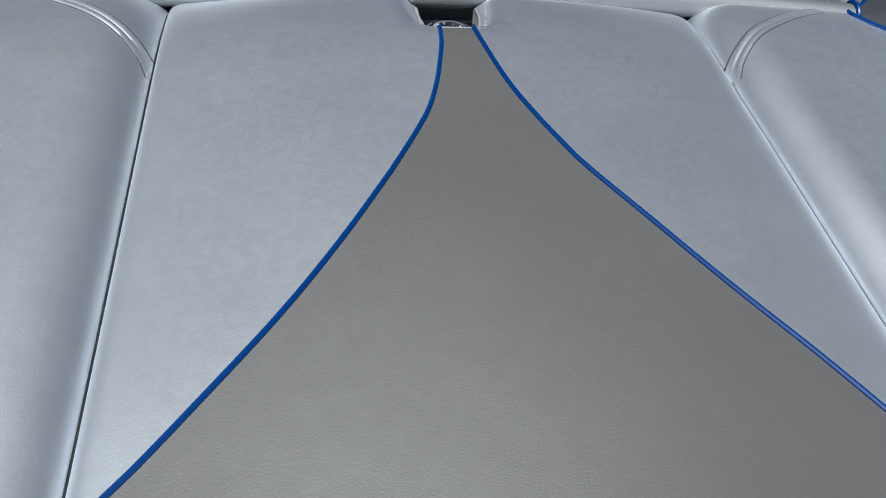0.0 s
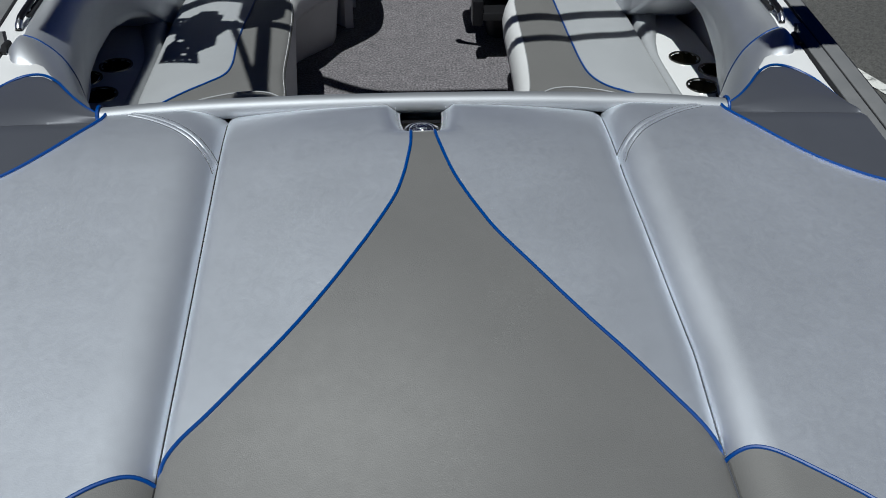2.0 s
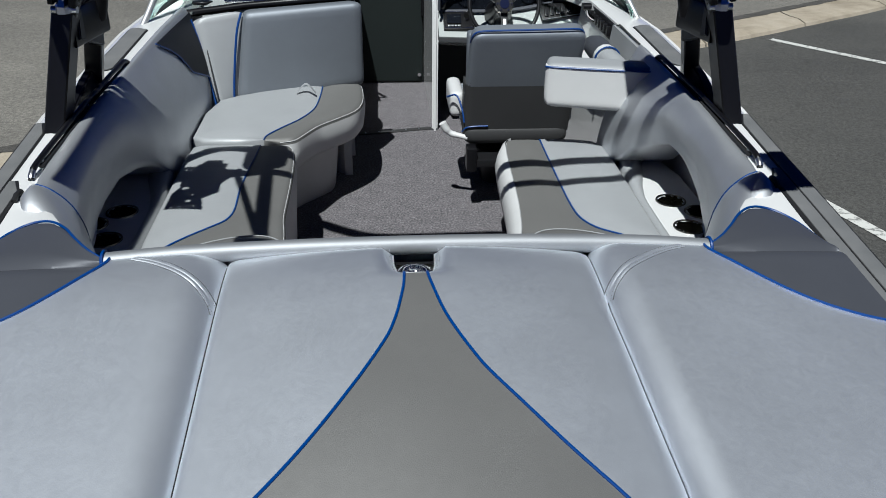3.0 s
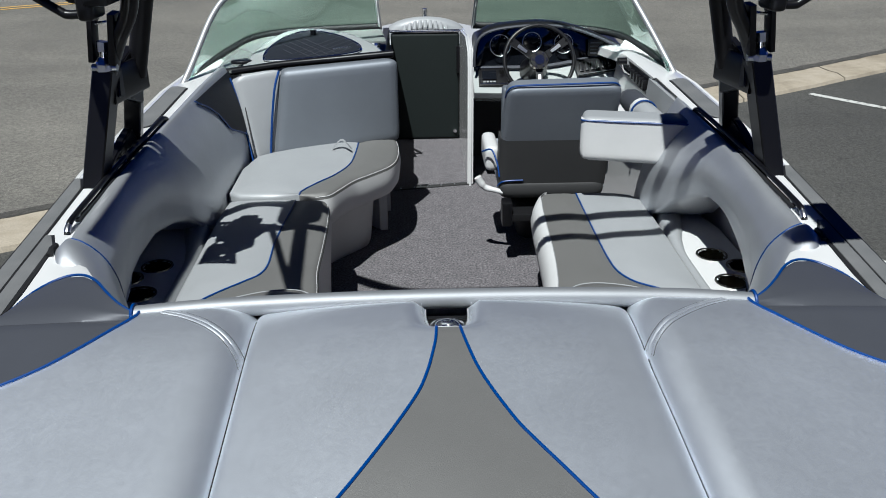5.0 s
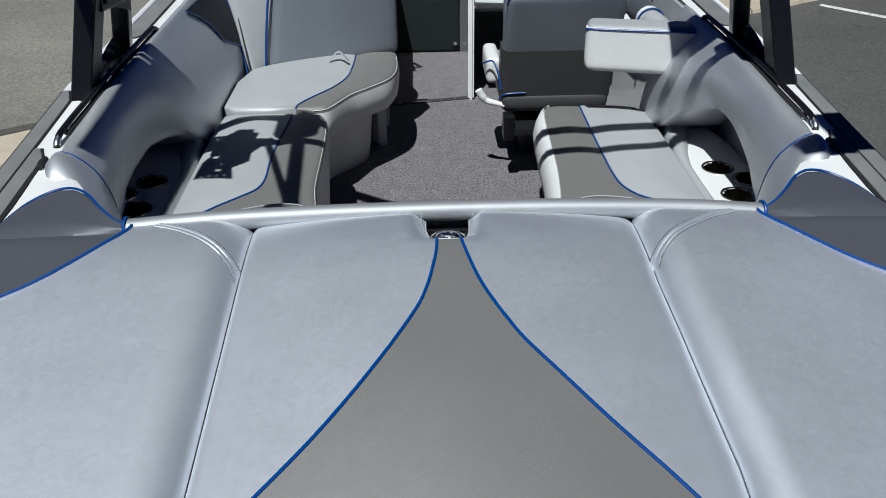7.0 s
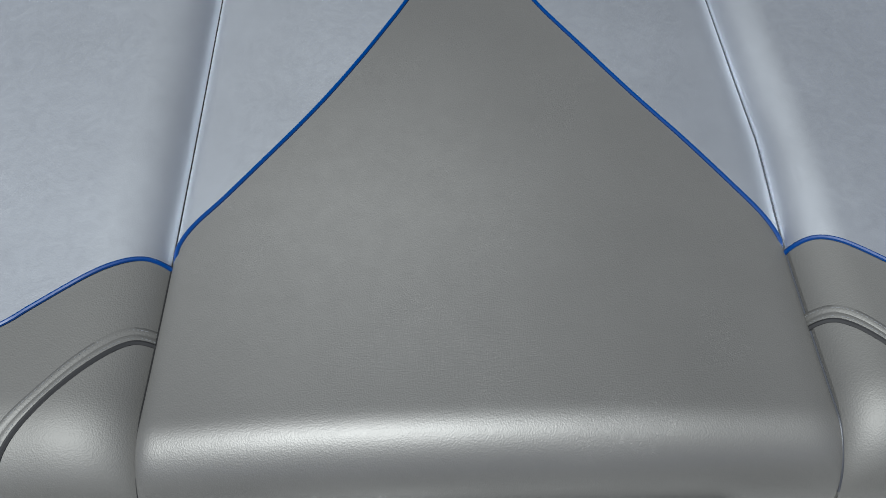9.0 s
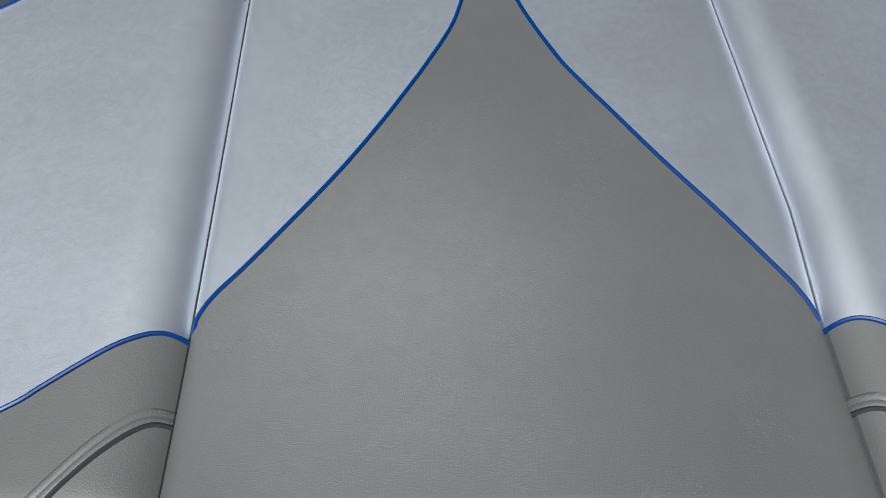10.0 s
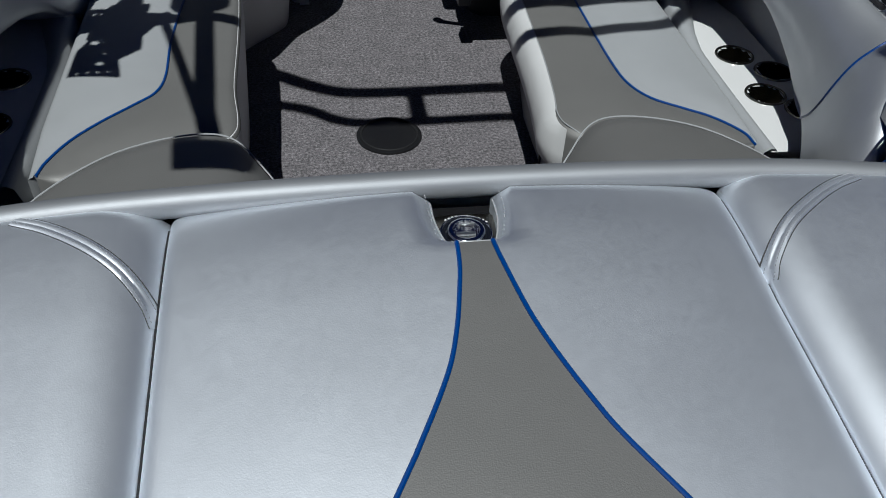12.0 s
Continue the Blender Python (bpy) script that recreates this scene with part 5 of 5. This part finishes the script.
switches = thing("switch_panel", "black switch panel with a row of rocker switches", "switch panel", at=(0.80, 2.862, 0.636))
switches.rotation_euler, switches.scale = (radians(-51), 0, 0), (1, 1, 1.1)
part("plate", block((0.0, -0.004, 0.0), (0.255, 0.010, 0.095), 0.003, matrix=Matrix.Rotation(radians(-9), 4, "Y")), BLACK, switches)
for k in range(6):
    z = 0.018 + 0.0048 * k
    sw = part("switch", block((0.012 + 0.030 * k, -0.016, z), (0.034 + 0.030 * k, -0.002, z + 0.052), 0.003), PLASTIC, switches, "black rocker switch")
    part("lamp", bar([(0.023 + 0.030 * k, -0.015, z + 0.008), (0.023 + 0.030 * k, -0.019, z + 0.008)], 0.004, 8), CHROME, sw)
part("key", bar([(0.222, -0.004, 0.075), (0.222, -0.016, 0.075)], 0.012, 14), CHROME, switches)
part("edge", bar([(0.002, -0.006, 0.002), (0.25, -0.006, 0.041)], 0.0018, 6), BRUSHED, switches)

wheel = thing("steering_wheel", "black three-spoke steering wheel with a chrome hub", "steering wheel", at=(0.568, 2.715, 0.752))
wheel.rotation_euler = (radians(-24), 0, 0)
n = 56
part("rim", bar([(0.178 * math.cos(a), 0.0, 0.178 * math.sin(a)) for a in (2 * math.pi * k / n for k in range(n))], 0.0105, 12, closed=True), PLASTIC, wheel)
for a in (35, 145, 270):
    c, d = math.cos(radians(a)), math.sin(radians(a))
    w = Vector((-d, 0, c))
    rows = []
    for r, half in ((0.035, 0.020), (0.09, 0.016), (0.172, 0.021)):
        p = Vector((r * c, 0.022 * (1 - r / 0.178), r * d))
        rows.append([p - w * half, p + w * half])
    spoke = part("spoke", sheet(rows, 0.008), PLASTIC, wheel, "black spoke")
    rows = []
    for r, half in ((0.075, 0.007), (0.13, 0.009)):
        p = Vector((r * c, 0.022 * (1 - r / 0.178) - 0.013, r * d))
        rows.append([p - w * half, p + w * half])
    part("inlay", sheet(rows, 0.006), BRUSHED, spoke, "bright metal inlay")
for a in (35, 145, 270, 90):
    p = Vector((0.178 * math.cos(radians(a)), 0, 0.178 * math.sin(radians(a))))
    d = Vector((-p.z, 0, p.x)).normalized() * 0.004
    part("ring", bar([p - d, p + d], 0.0155, 12), BLACK, wheel)
hub = part("hub", bar([(0, 0.03, 0), (0, -0.012, 0), (0, -0.016, 0)], [0.048, 0.048, 0.044], 28), STEEL, wheel, "round metal hub", 20)
part("badge", bar([(0, -0.016, 0), (0, -0.019, 0)], 0.025, 20), CHROME, hub, angle=15)
for k in range(6):
    a = 2 * math.pi * k / 6
    part("bolt", bar([(0.036 * math.cos(a), -0.012, 0.036 * math.sin(a)), (0.036 * math.cos(a), -0.021, 0.036 * math.sin(a))], 0.0045, 8), CHROME, hub)
part("column", bar([(0, 0.03, 0), (0, 0.24, 0.0)], [0.05, 0.075], 18), PLASTIC, wheel)

lever = thing("throttle", "black throttle lever on a riveted side plate", "throttle", at=(0.985, 2.34, 0.735))
lever.scale = (1, 1.35, 1)
part("plate", block((0.0, -0.16, -0.035), (0.012, 0.16, 0.045), 0.003), BLACK, lever)
for k in range(7):
    part("toggle", block((-0.018, -0.13 + 0.042 * k, -0.015), (0.0, -0.11 + 0.042 * k, 0.028), 0.003), PLASTIC, lever)
part("arm", bar(spline([(-0.01, 0.08, 0.0), (-0.05, 0.06, 0.03), (-0.07, 0.03, 0.07)], 5), 0.009, 10), CHROME, lever)
part("grip", bar([(-0.09, 0.03, 0.075), (-0.05, 0.03, 0.075)], 0.017, 12), BLACK, lever)

# ---------------------------------------------------------------- port console, backrest, walkway door
console = thing("port_console", "white moulded port console with a padded backrest and glovebox", "console")


slab([(-0.763, 2.30, 0.375), (-0.156, 2.47, 0.42), (-0.156, 2.43, 0.832), (-0.702, 2.37, 0.80)], 0.055, 0.035, SILVER_SHADED, "backrest", console, "silver-grey vinyl backrest")
slab([(-0.830, 2.20, 0.37), (-0.757, 2.30, 0.375), (-0.698, 2.378, 0.80), (-0.93, 2.31, 0.778)], 0.038, 0.02, PALE, "backrest_wing", console, "pale vinyl panel")
part("piping", bar(spline([(-0.757, 2.242, 0.377), (-0.752, 2.252, 0.46), (-0.743, 2.267, 0.555), (-0.728, 2.290, 0.676), (-0.716, 2.305, 0.742), (-0.698, 2.330, 0.80)], 6), 0.0055, 8), BLUE, console, "royal blue piping")
part("piping", bar(spline([(-0.918, 2.292, 0.778), (-0.885, 2.262, 0.669), (-0.856, 2.215, 0.541), (-0.836, 2.183, 0.462), (-0.82, 2.155, 0.396)], 6), 0.0038, 8), BLUE, console, "royal blue piping")
part("crease", bar(spline([(-0.883, 2.322, 0.768), (-0.854, 2.255, 0.636), (-0.811, 2.165, 0.405)], 6), 0.003, 6), SEAM_SHADE, console)

part("body", prism([(-1.02, 2.46), (-0.21, 2.53), (-0.272, 2.60), (-0.272, 3.55), (-0.78, 3.55), (-1.0, 2.95)], 0.0, 0.79, bevel=0.015), GELCOAT, console, angle=50)
part("aft_ledge", bar([(-0.95, 2.36, 0.790), (-0.70, 2.455, 0.804), (-0.45, 2.475, 0.820), (-0.17, 2.50, 0.838)], 0.018, 10), BLACK, console, "black ledge trim")
RIM = [(-0.885, 2.45), (-0.84, 2.43), (-0.5, 2.485), (-0.25, 2.53), (-0.215, 2.60), (-0.24, 2.72), (-0.33, 2.89), (-0.48, 3.05), (-0.62, 3.12), (-0.74, 3.08), (-0.83, 2.90), (-0.88, 2.66)]


def lid_z(x, y):
    return 0.788 + 0.058 * max(0, min(1, (y - 2.48) / 0.55))


part("lid_surround", cushion([(p.x, p.y) for p in closed_spline([(*c, 0) for c in RIM], 5)], lambda a, b: lid_z(a, b) + 0.018, 0.08, 0.03), DASH, console, "white raised surround", angle=70)
LID = [(-0.800, 2.53), (-0.755, 2.495), (-0.53, 2.535), (-0.37, 2.60), (-0.335, 2.66), (-0.36, 2.76), (-0.46, 2.90), (-0.58, 2.985), (-0.67, 2.98), (-0.75, 2.87), (-0.80, 2.68)]
lidring = [(p.x, p.y) for p in closed_spline([(*c, 0) for c in LID], 5)]
lid = part("lid", cushion(lidring, lambda a, b: lid_z(a, b) + 0.026, 0.02, 0.006), INSET, console, "black quilted glovebox lid", angle=70)
part("lid_rim", bar([(a, b, lid_z(a, b) + 0.026) for a, b in lidring], 0.004, 6, closed=True), CHROME, lid)
for i in range(0, len(lidring), 4):
    a, b = lidring[i]
    a, b = a * 0.97 - 0.017, b * 0.97 + 0.082
    part("stud", cushion([(a + 0.007 * math.cos(t), b + 0.007 * math.sin(t)) for t in (0, 1.05, 2.1, 3.14, 4.2, 5.2)], lid_z(a, b) + 0.029, 0.004, 0.001, soft=2), CHROME, lid)
for k in range(-6, 7):
    for sgn in (-1, 1):
        pts = []
        for j in range(24):
            a = -0.56 + 0.055 * k + sgn * (j - 12) * 0.014
            b = 2.745 + (j - 12) * 0.019
            u = ((a + 0.555) / 0.19) ** 2 + ((b - 2.745) / 0.2) ** 2
            if u < 0.95:
                pts.append((a, b, lid_z(a, b) + 0.0262))
        if len(pts) > 2 and sgn * k >= 0:
            part("stitch_line", bar(pts, 0.0016, 5), CHARCOAL, lid)
part("knob", bar([(-0.60, 2.93, 0.855), (-0.60, 2.93, 0.885)], 0.016, 14), BLACK, lid)
for k in range(7):
    part("badge_bar", block((-0.475 + 0.013 * k, 2.660 + 0.006 * k, 0.833), (-0.466 + 0.013 * k, 2.672 + 0.006 * k, 0.838), 0.001), BRUSHED, lid)
part("cap", cushion([(-0.905 + 0.05 * math.cos(a), 2.52 + 0.03 * math.sin(a)) for a in (2 * math.pi * k / 24 for k in range(24))], 0.814, 0.012, 0.006, soft=3), BLACK, console, "small black oval cap")

door = thing("walkway_door", "dark grey vinyl air-dam door closing the walkway", "door")
part("panel", block((-0.225, 3.86, 0.004), (0.215, 3.90, 0.70), 0.02, 3), DOOR_V, door)
part("top_rail", bar([(-0.23, 3.865, 0.712), (0.222, 3.865, 0.712)], 0.010, 10), CHROME, door)
part("stud", bar([(0.185, 3.845, 0.06), (0.185, 3.862, 0.06)], 0.012, 10), CHROME, door)
part("strap", block((0.195, 3.82, 0.45), (0.215, 3.86, 0.62), 0.004), BLACK, door)
tagged(part("walkway_liner", block((-0.27, 2.56, 0.0), (-0.23, 3.86, 0.74), 0.01), DARKGREY), "dark grey carpeted wall of the walkway", "liner")

bow = thing("bow_cushion", "pale grey quilted bow cushion beyond the walkway", "cushion", at=(0, 4.15, 0))
part("backrest", sheet([[(0.26 * math.sin(t), -0.03 * math.cos(t) + k[0], k[1] + 0.10 * math.cos(t) ** 1) for k in ((0, 0.53), (-0.02, 0.62), (0.02, 0.66), (0.1, 0.65), (0.12, 0.5))] for t in [radians(-80 + 160 * i / 20) for i in range(21)]]), PALE, bow, angle=70)
for k in range(-4, 5):
    part("rib", bar([(0.035 * k, -0.05, 0.62), (0.035 * k, -0.07, 0.70 - 0.0018 * k * k), (0.033 * k, -0.03, 0.735 - 0.0018 * k * k)], 0.014, 8), PALE, bow)
part("cleat", bar([(0.0, 0.25, 0.72), (0.0, 0.25, 0.775)], 0.018, 12), CHROME, bow)
tagged(part("bow_deck", prism([(-0.74, 3.91), (0.74, 3.91), (0.72, 3.95), (0.42, 4.5), (0.14, 4.9), (-0.14, 4.9), (-0.42, 4.5), (-0.72, 3.95)], 0.55, 0.62), GELCOAT), "white bow deck moulding", "deck")

# ---------------------------------------------------------------- windshield
shield = thing("windshield", "green-tinted curved windshield in a bright aluminium frame", "windshield")
for s in (-1, 1):
    lowc = spline([(-1.077, 2.16, 0.775), (-1.07, 2.44, 0.80), (-1.02, 2.76, 0.82), (-0.93, 3.03, 0.84), (-0.76, 3.14, 0.85), (-0.50, 3.19, 0.855), (-0.26, 3.21, 0.86)] if s < 0 else
                  [(1.084, 2.14, 0.775), (1.11, 2.40, 0.80), (1.09, 2.66, 0.82), (1.03, 2.92, 0.84), (0.88, 3.08, 0.85), (0.55, 3.18, 0.855), (0.26, 3.21, 0.86)], 7)
    topc = spline(mirror([(0.905, 2.505, 1.132), (0.80, 2.62, 1.17), (0.62, 2.76, 1.20), (0.45, 2.86, 1.215), (0.275, 2.90, 1.22)], s), 9)
    jamb = spline([(-1.108, 2.109, 0.755), (-1.064, 2.218, 0.859), (-1.015, 2.36, 0.994), (-0.983, 2.428, 1.059), (-0.95, 2.472, 1.101), (-0.905, 2.505, 1.132)] if s < 0 else
                  [(1.13, 2.199, 0.762), (1.056, 2.372, 0.926), (1.0, 2.491, 1.04), (0.972, 2.535, 1.09), (0.945, 2.535, 1.118), (0.905, 2.505, 1.132)], 5)
    glass = part("pane", sheet([[p.lerp(q, k / 8) for k in range(9)] for p, q in zip(resample(lowc, 40), resample(jamb[2:-1] + topc, 40))], 0.005), GLASS, shield, "green-tinted glass", angle=80)
    glass.visible_shadow = False
    part("side_frame", bar(jamb, 0.014, 12), FRAME, shield, "bright aluminium frame")
    part("top_frame", bar(topc, 0.012, 10), FRAME, shield)
    part("centre_frame", bar([lowc[-1] + Vector((0, 0, -0.02)), topc[-1]], 0.011, 10), BRUSHED, shield)
    part("gasket", bar([p + Vector((0, -0.004, -0.006)) for p in lowc], 0.020, 10), RUBBER, shield, "black rubber gasket")
    # dash top under the glass
    if s > 0:
        part("side_deck", sheet([[p + Vector((0, 0, -0.012)), p + Vector((-0.02, -0.005, -0.02)), Vector((min(1.015, p.x - 0.03), p.y - 0.01, p.z - 0.05)), Vector((min(0.99, p.x - 0.04), p.y - 0.02, 0.60))] for p in lowc if p.y < 2.86], 0.008), GELCOAT, shield, "white moulded side deck", angle=50)
        continue
    part("dash_top", sheet([[p + Vector((0, 0.01, -0.02)), Vector((p.x * 0.86, min(p.y - 0.10, 3.05), 0.79))] for p in lowc if p.y > 2.42], 0.01), DASH_TOP, shield)

# ---------------------------------------------------------------- tower, racks, speakers
tower = thing("wakeboard_tower", "black powder-coated folding wakeboard tower", "tower")
# the tower top is out of view, laid out from the shadows it throws
TOPZ = 1.95


def strut(a, b, w, d):
    """A flat-sided bar with eased corners from a to b: half width w across the boat, half depth d."""
    a, b = Vector(a), Vector(b)
    ax = (b - a).normalized()
    u = (Vector((1, 0, 0)) - ax * ax.x).normalized()
    v = ax.cross(u)
    bm = bmesh.new()
    rings = [[bm.verts.new(p + u * w * i + v * d * j) for i, j in ((-0.85, -1), (0.85, -1), (1, -0.9), (1, 0.9), (0.85, 1), (-0.85, 1), (-1, 0.9), (-1, -0.9))] for p in (a, b)]
    for i in range(8):
        bm.faces.new((rings[0][i], rings[0][(i + 1) % 8], rings[1][(i + 1) % 8], rings[1][i]))
    bm.faces.new(rings[0][::-1])
    bm.faces.new(rings[1])
    return bm


for s in (-1, 1):
    part("leg", strut((s * 1.058, 0.895, 0.742), (s * 0.980, 0.945, 1.105), 0.030, 0.040), BLACK, tower)
    part("leg", strut((s * 1.070, 1.335, 0.765), (s * 0.962, 1.125, 1.06), 0.027, 0.034), BLACK, tower)
    part("foot_web", prism([(0.93, 0.752), (1.34, 0.765), (1.27, 0.85), (1.18, 0.835), (1.02, 0.79)], s * 1.052 - 0.016, s * 1.052 + 0.016, "x", 0.006), BLACK, tower)
    part("joint_plate", strut((s * 0.985, 0.94, 1.055), (s * 0.950, 1.165, 1.055), 0.022, 0.055), BLACK, tower)
    part("joint_gusset", prism([(0.95, 1.02), (1.16, 0.95), (1.17, 1.03), (1.14, 1.14), (1.05, 1.12), (0.97, 1.10)], s * 0.968 - 0.014, s * 0.968 + 0.014, "x", 0.004), BLACK, tower)
    rear = spline([(s * 0.972, 0.945, 1.10), (s * 0.915, 0.895, 1.20), (s * 0.854, 0.855, 1.30), (s * 0.79, 0.748, 1.50), (s * 0.705, 0.612, 1.75), (s * 0.61, 0.47, 1.93), (s * 0.50, 0.375, TOPZ + 0.01), (s * 0.35, 0.35, TOPZ + 0.02), (0, 0.35, TOPZ + 0.03)], 8)
    part("rear_tube", bar(rear, 0.024, 12), BLACK, tower)
    front = spline([(s * 0.955, 1.13, 1.05), (s * 0.883, 1.09, 1.30), (s * 0.80, 0.985, 1.50), (s * 0.705, 0.82, 1.75), (s * 0.61, 0.635, 1.93), (s * 0.50, 0.56, TOPZ + 0.01), (s * 0.35, 0.54, TOPZ + 0.02), (0, 0.54, TOPZ + 0.03)], 8)
    part("front_tube", bar(front, 0.031, 12), BLACK, tower)
    if s > 0:
        # added arm, out of view, that only carries the shadow-casting block
        part("shade_block_arm", bar(spline([(0.93, -0.06, TOPZ - 0.02), (1.02, 0.22, 1.87), (1.04, 0.50, 1.72), (0.955, 0.78, 1.44)], 6), 0.009, 10), BLACK, tower)
    else:
        part("fore_aft_tube", bar([(-0.688, -0.36, TOPZ - 0.02), (-0.752, 0.03, TOPZ - 0.02), (-0.786, 0.52, TOPZ - 0.02), (-0.795, 0.72, TOPZ - 0.03)], 0.026, 12), BLACK, tower)
        part("brace", bar([(s * 0.745 - 0.005, -0.02, TOPZ - 0.03), (s * 0.86 - 0.010, 0.54, TOPZ - 0.12)], 0.014, 10), BLACK, tower)
    # unseen blocks added to cast the dark patches by the transom
    part("tail_shade_block", block((0.69, -0.27, TOPZ - 0.03), (0.83, -0.185, TOPZ + 0.01), 0.012) if s > 0 else block((-0.69, -0.372, TOPZ - 0.03), (-0.585, -0.268, TOPZ + 0.01), 0.012), BLACK, tower)
    if s > 0:
        # unseen block added to cast the dark patch on the starboard deck
        part("deck_shade_block", block((0.81, -0.24, TOPZ - 0.05), (0.94, -0.02, TOPZ + 0.02), 0.012), BLACK, tower)
        part("post", bar([(-0.25, 0.35, TOPZ + 0.03), (-0.25, 0.54, TOPZ + 0.03)], 0.030, 10), BLACK, tower)
    hx, hy = s * 0.967, 0.900
    lug = part("hinge", bar([(hx - 0.036, hy, 1.121), (hx + 0.036, hy, 1.121)], 0.011, 12), BRUSHED, tower, "bright metal hinge pin")
    part("knob", bar([(hx, hy - 0.012, 1.113), (hx, hy - 0.012, 1.133), (hx - s * 0.003, hy - 0.012, 1.151)], [0.021, 0.021, 0.013], 6), BRUSHED, lug, "bright hex knob", 20)
    part("thread", bar([(hx - s * 0.003, hy - 0.012, 1.148), (hx - s * 0.007, hy - 0.012, 1.178)], 0.008, 10), CHROME, lug)
    part("nut", bar([(hx - s * 0.006, hy - 0.012, 1.171), (hx - s * 0.009, hy - 0.012, 1.198)], 0.018, 6), BRUSHED, lug, "bright hex nut", 20)
    part("pin", bar([(hx + s * 0.012, hy - 0.01, 1.248), (hx - s * 0.05, hy - 0.01, 1.255)], 0.0045, 8), CHROME, lug)
    part("hinge_cheek", strut((hx + s * 0.028, hy, 1.143), (hx + s * 0.008, hy - 0.01, 1.278), 0.008, 0.028), BLACK, tower)
    part("hinge_cheek", strut((hx - s * 0.030, hy, 1.133), (hx - s * 0.052, hy - 0.01, 1.278), 0.010, 0.028), BLACK, tower)
    part("strap", bar(spline([(hx - s * 0.01, hy - 0.02, 1.26), (hx + s * 0.008, hy - 0.03, 1.275), (hx, hy - 0.03, 1.30), (hx - s * 0.01, hy - 0.02, 1.33)], 5), 0.007, 8), RUBBER, tower, "rubber strap")

for s in (-1, 1):
    rack = thing("board_rack", "black wakeboard rack with open fork arms on the tower", "rack", group="board racks", at=(s * 0.905, 0.78, 1.375))
    part("bracket", block((-0.035, -0.05, -0.06), (0.035, 0.10, 0.10), 0.012), BLACK, rack)
    part("clamp", bar([(-s * 0.07, 0.09, -0.02), (s * 0.03, 0.09, -0.02)], 0.034, 14), BLACK, rack)
    part("jaw", block((s * 0.035 - 0.022, -0.04, -0.10), (s * 0.035 + 0.022, 0.07, 0.10), 0.016, 3), BLACK, rack)
    # unseen aft plate with round holes, added to cast the shadow on the port bench
    bm = bmesh.new()
    plan = ((-1.0, 0.49), (-0.865, 0.468), (-0.882, 0.555), (-0.833, 0.612), (-0.838, 0.68), (-0.812, 0.745), (-0.757, 0.785), (-0.79, 0.835), (-0.86, 0.765), (-0.915, 0.685), (-0.975, 0.68), (-1.0, 0.62))
    rim = [bm.verts.new((px + 0.905, py - 0.78, 0.03)) for px, py in plan]
    edges = [bm.edges.new((rim[i], rim[(i + 1) % 12])) for i in range(12)]
    for cx, cy, r in [(-0.07 + 0.026 * k, -0.283, 0.006) for k in range(4)] + [(-0.02, -0.24, 0.011), (-0.015, -0.19, 0.006), (-0.052, -0.125, 0.013)]:
        hole = [bm.verts.new((cx + r * math.cos(q), cy + r * math.sin(q), 0.03)) for q in (2 * math.pi * k / 12 for k in range(12))]
        edges += [bm.edges.new((hole[k], hole[(k + 1) % 12])) for k in range(12)]
    bmesh.ops.triangle_fill(bm, use_beauty=True, edges=edges)
    bmesh.ops.solidify(bm, geom=bm.faces, thickness=0.012)
    if s < 0:
        part("bench_shade_plate", bm, BLACK, rack)
        # unseen bar added to cast the dark band along the port coaming
        part("coaming_shade_bar", bar(spline([(-0.225, -0.78, 0.375), (-0.225, -0.50, 0.375), (-0.225, -0.26, 0.375), (-0.215, -0.08, 0.26), (-0.20, 0.0, 0.05)], 6), 0.021, 12), BLACK, rack)
    else:
        bm.free()
    for y, z in ((0.02, -0.088), (0.08, -0.055)):
        arm_ = spline([(s * 0.05, y, z + 0.002), (s * 0.10, y, z), (s * 0.125, y, z + 0.012), (s * 0.22, y, z + 0.075), (s * 0.48, y, z + 0.25)], 6)
        part("fork", bar(arm_, 0.0125, 10), BLACK, rack)
    for y, z in ((0.0, 0.0), (0.07, 0.05)):
        part("fork", bar(spline([(s * 0.05, y, z - 0.03), (s * 0.10, y, z - 0.01), (s * 0.20, y, z + 0.05), (s * 0.45, y, z + 0.215)], 5), 0.0125, 10), BLACK, rack)
# speaker pods out of view, placed and sized for the shadows they throw
for s in (-1, 1):
    pod = thing("tower_speaker", "round black speaker pod under the tower, unseen, placed for its shadow", "speaker", group="tower speakers", at=((-0.79, 0.745, TOPZ - 0.10) if s < 0 else (0.735, 0.86, TOPZ - 0.13)))
    part("pod", bar([(0, -0.125, 0), (0, -0.11, 0), (0, 0.02, 0), (0, 0.10, 0), (0, 0.125, 0)], [0.072, 0.08, 0.082, 0.065, 0.025], 24), BLACK, pod)
    part("clamp", block((-0.03, -0.10, 0.06), (0.03, -0.02, 0.12), 0.01), BLACK, pod)
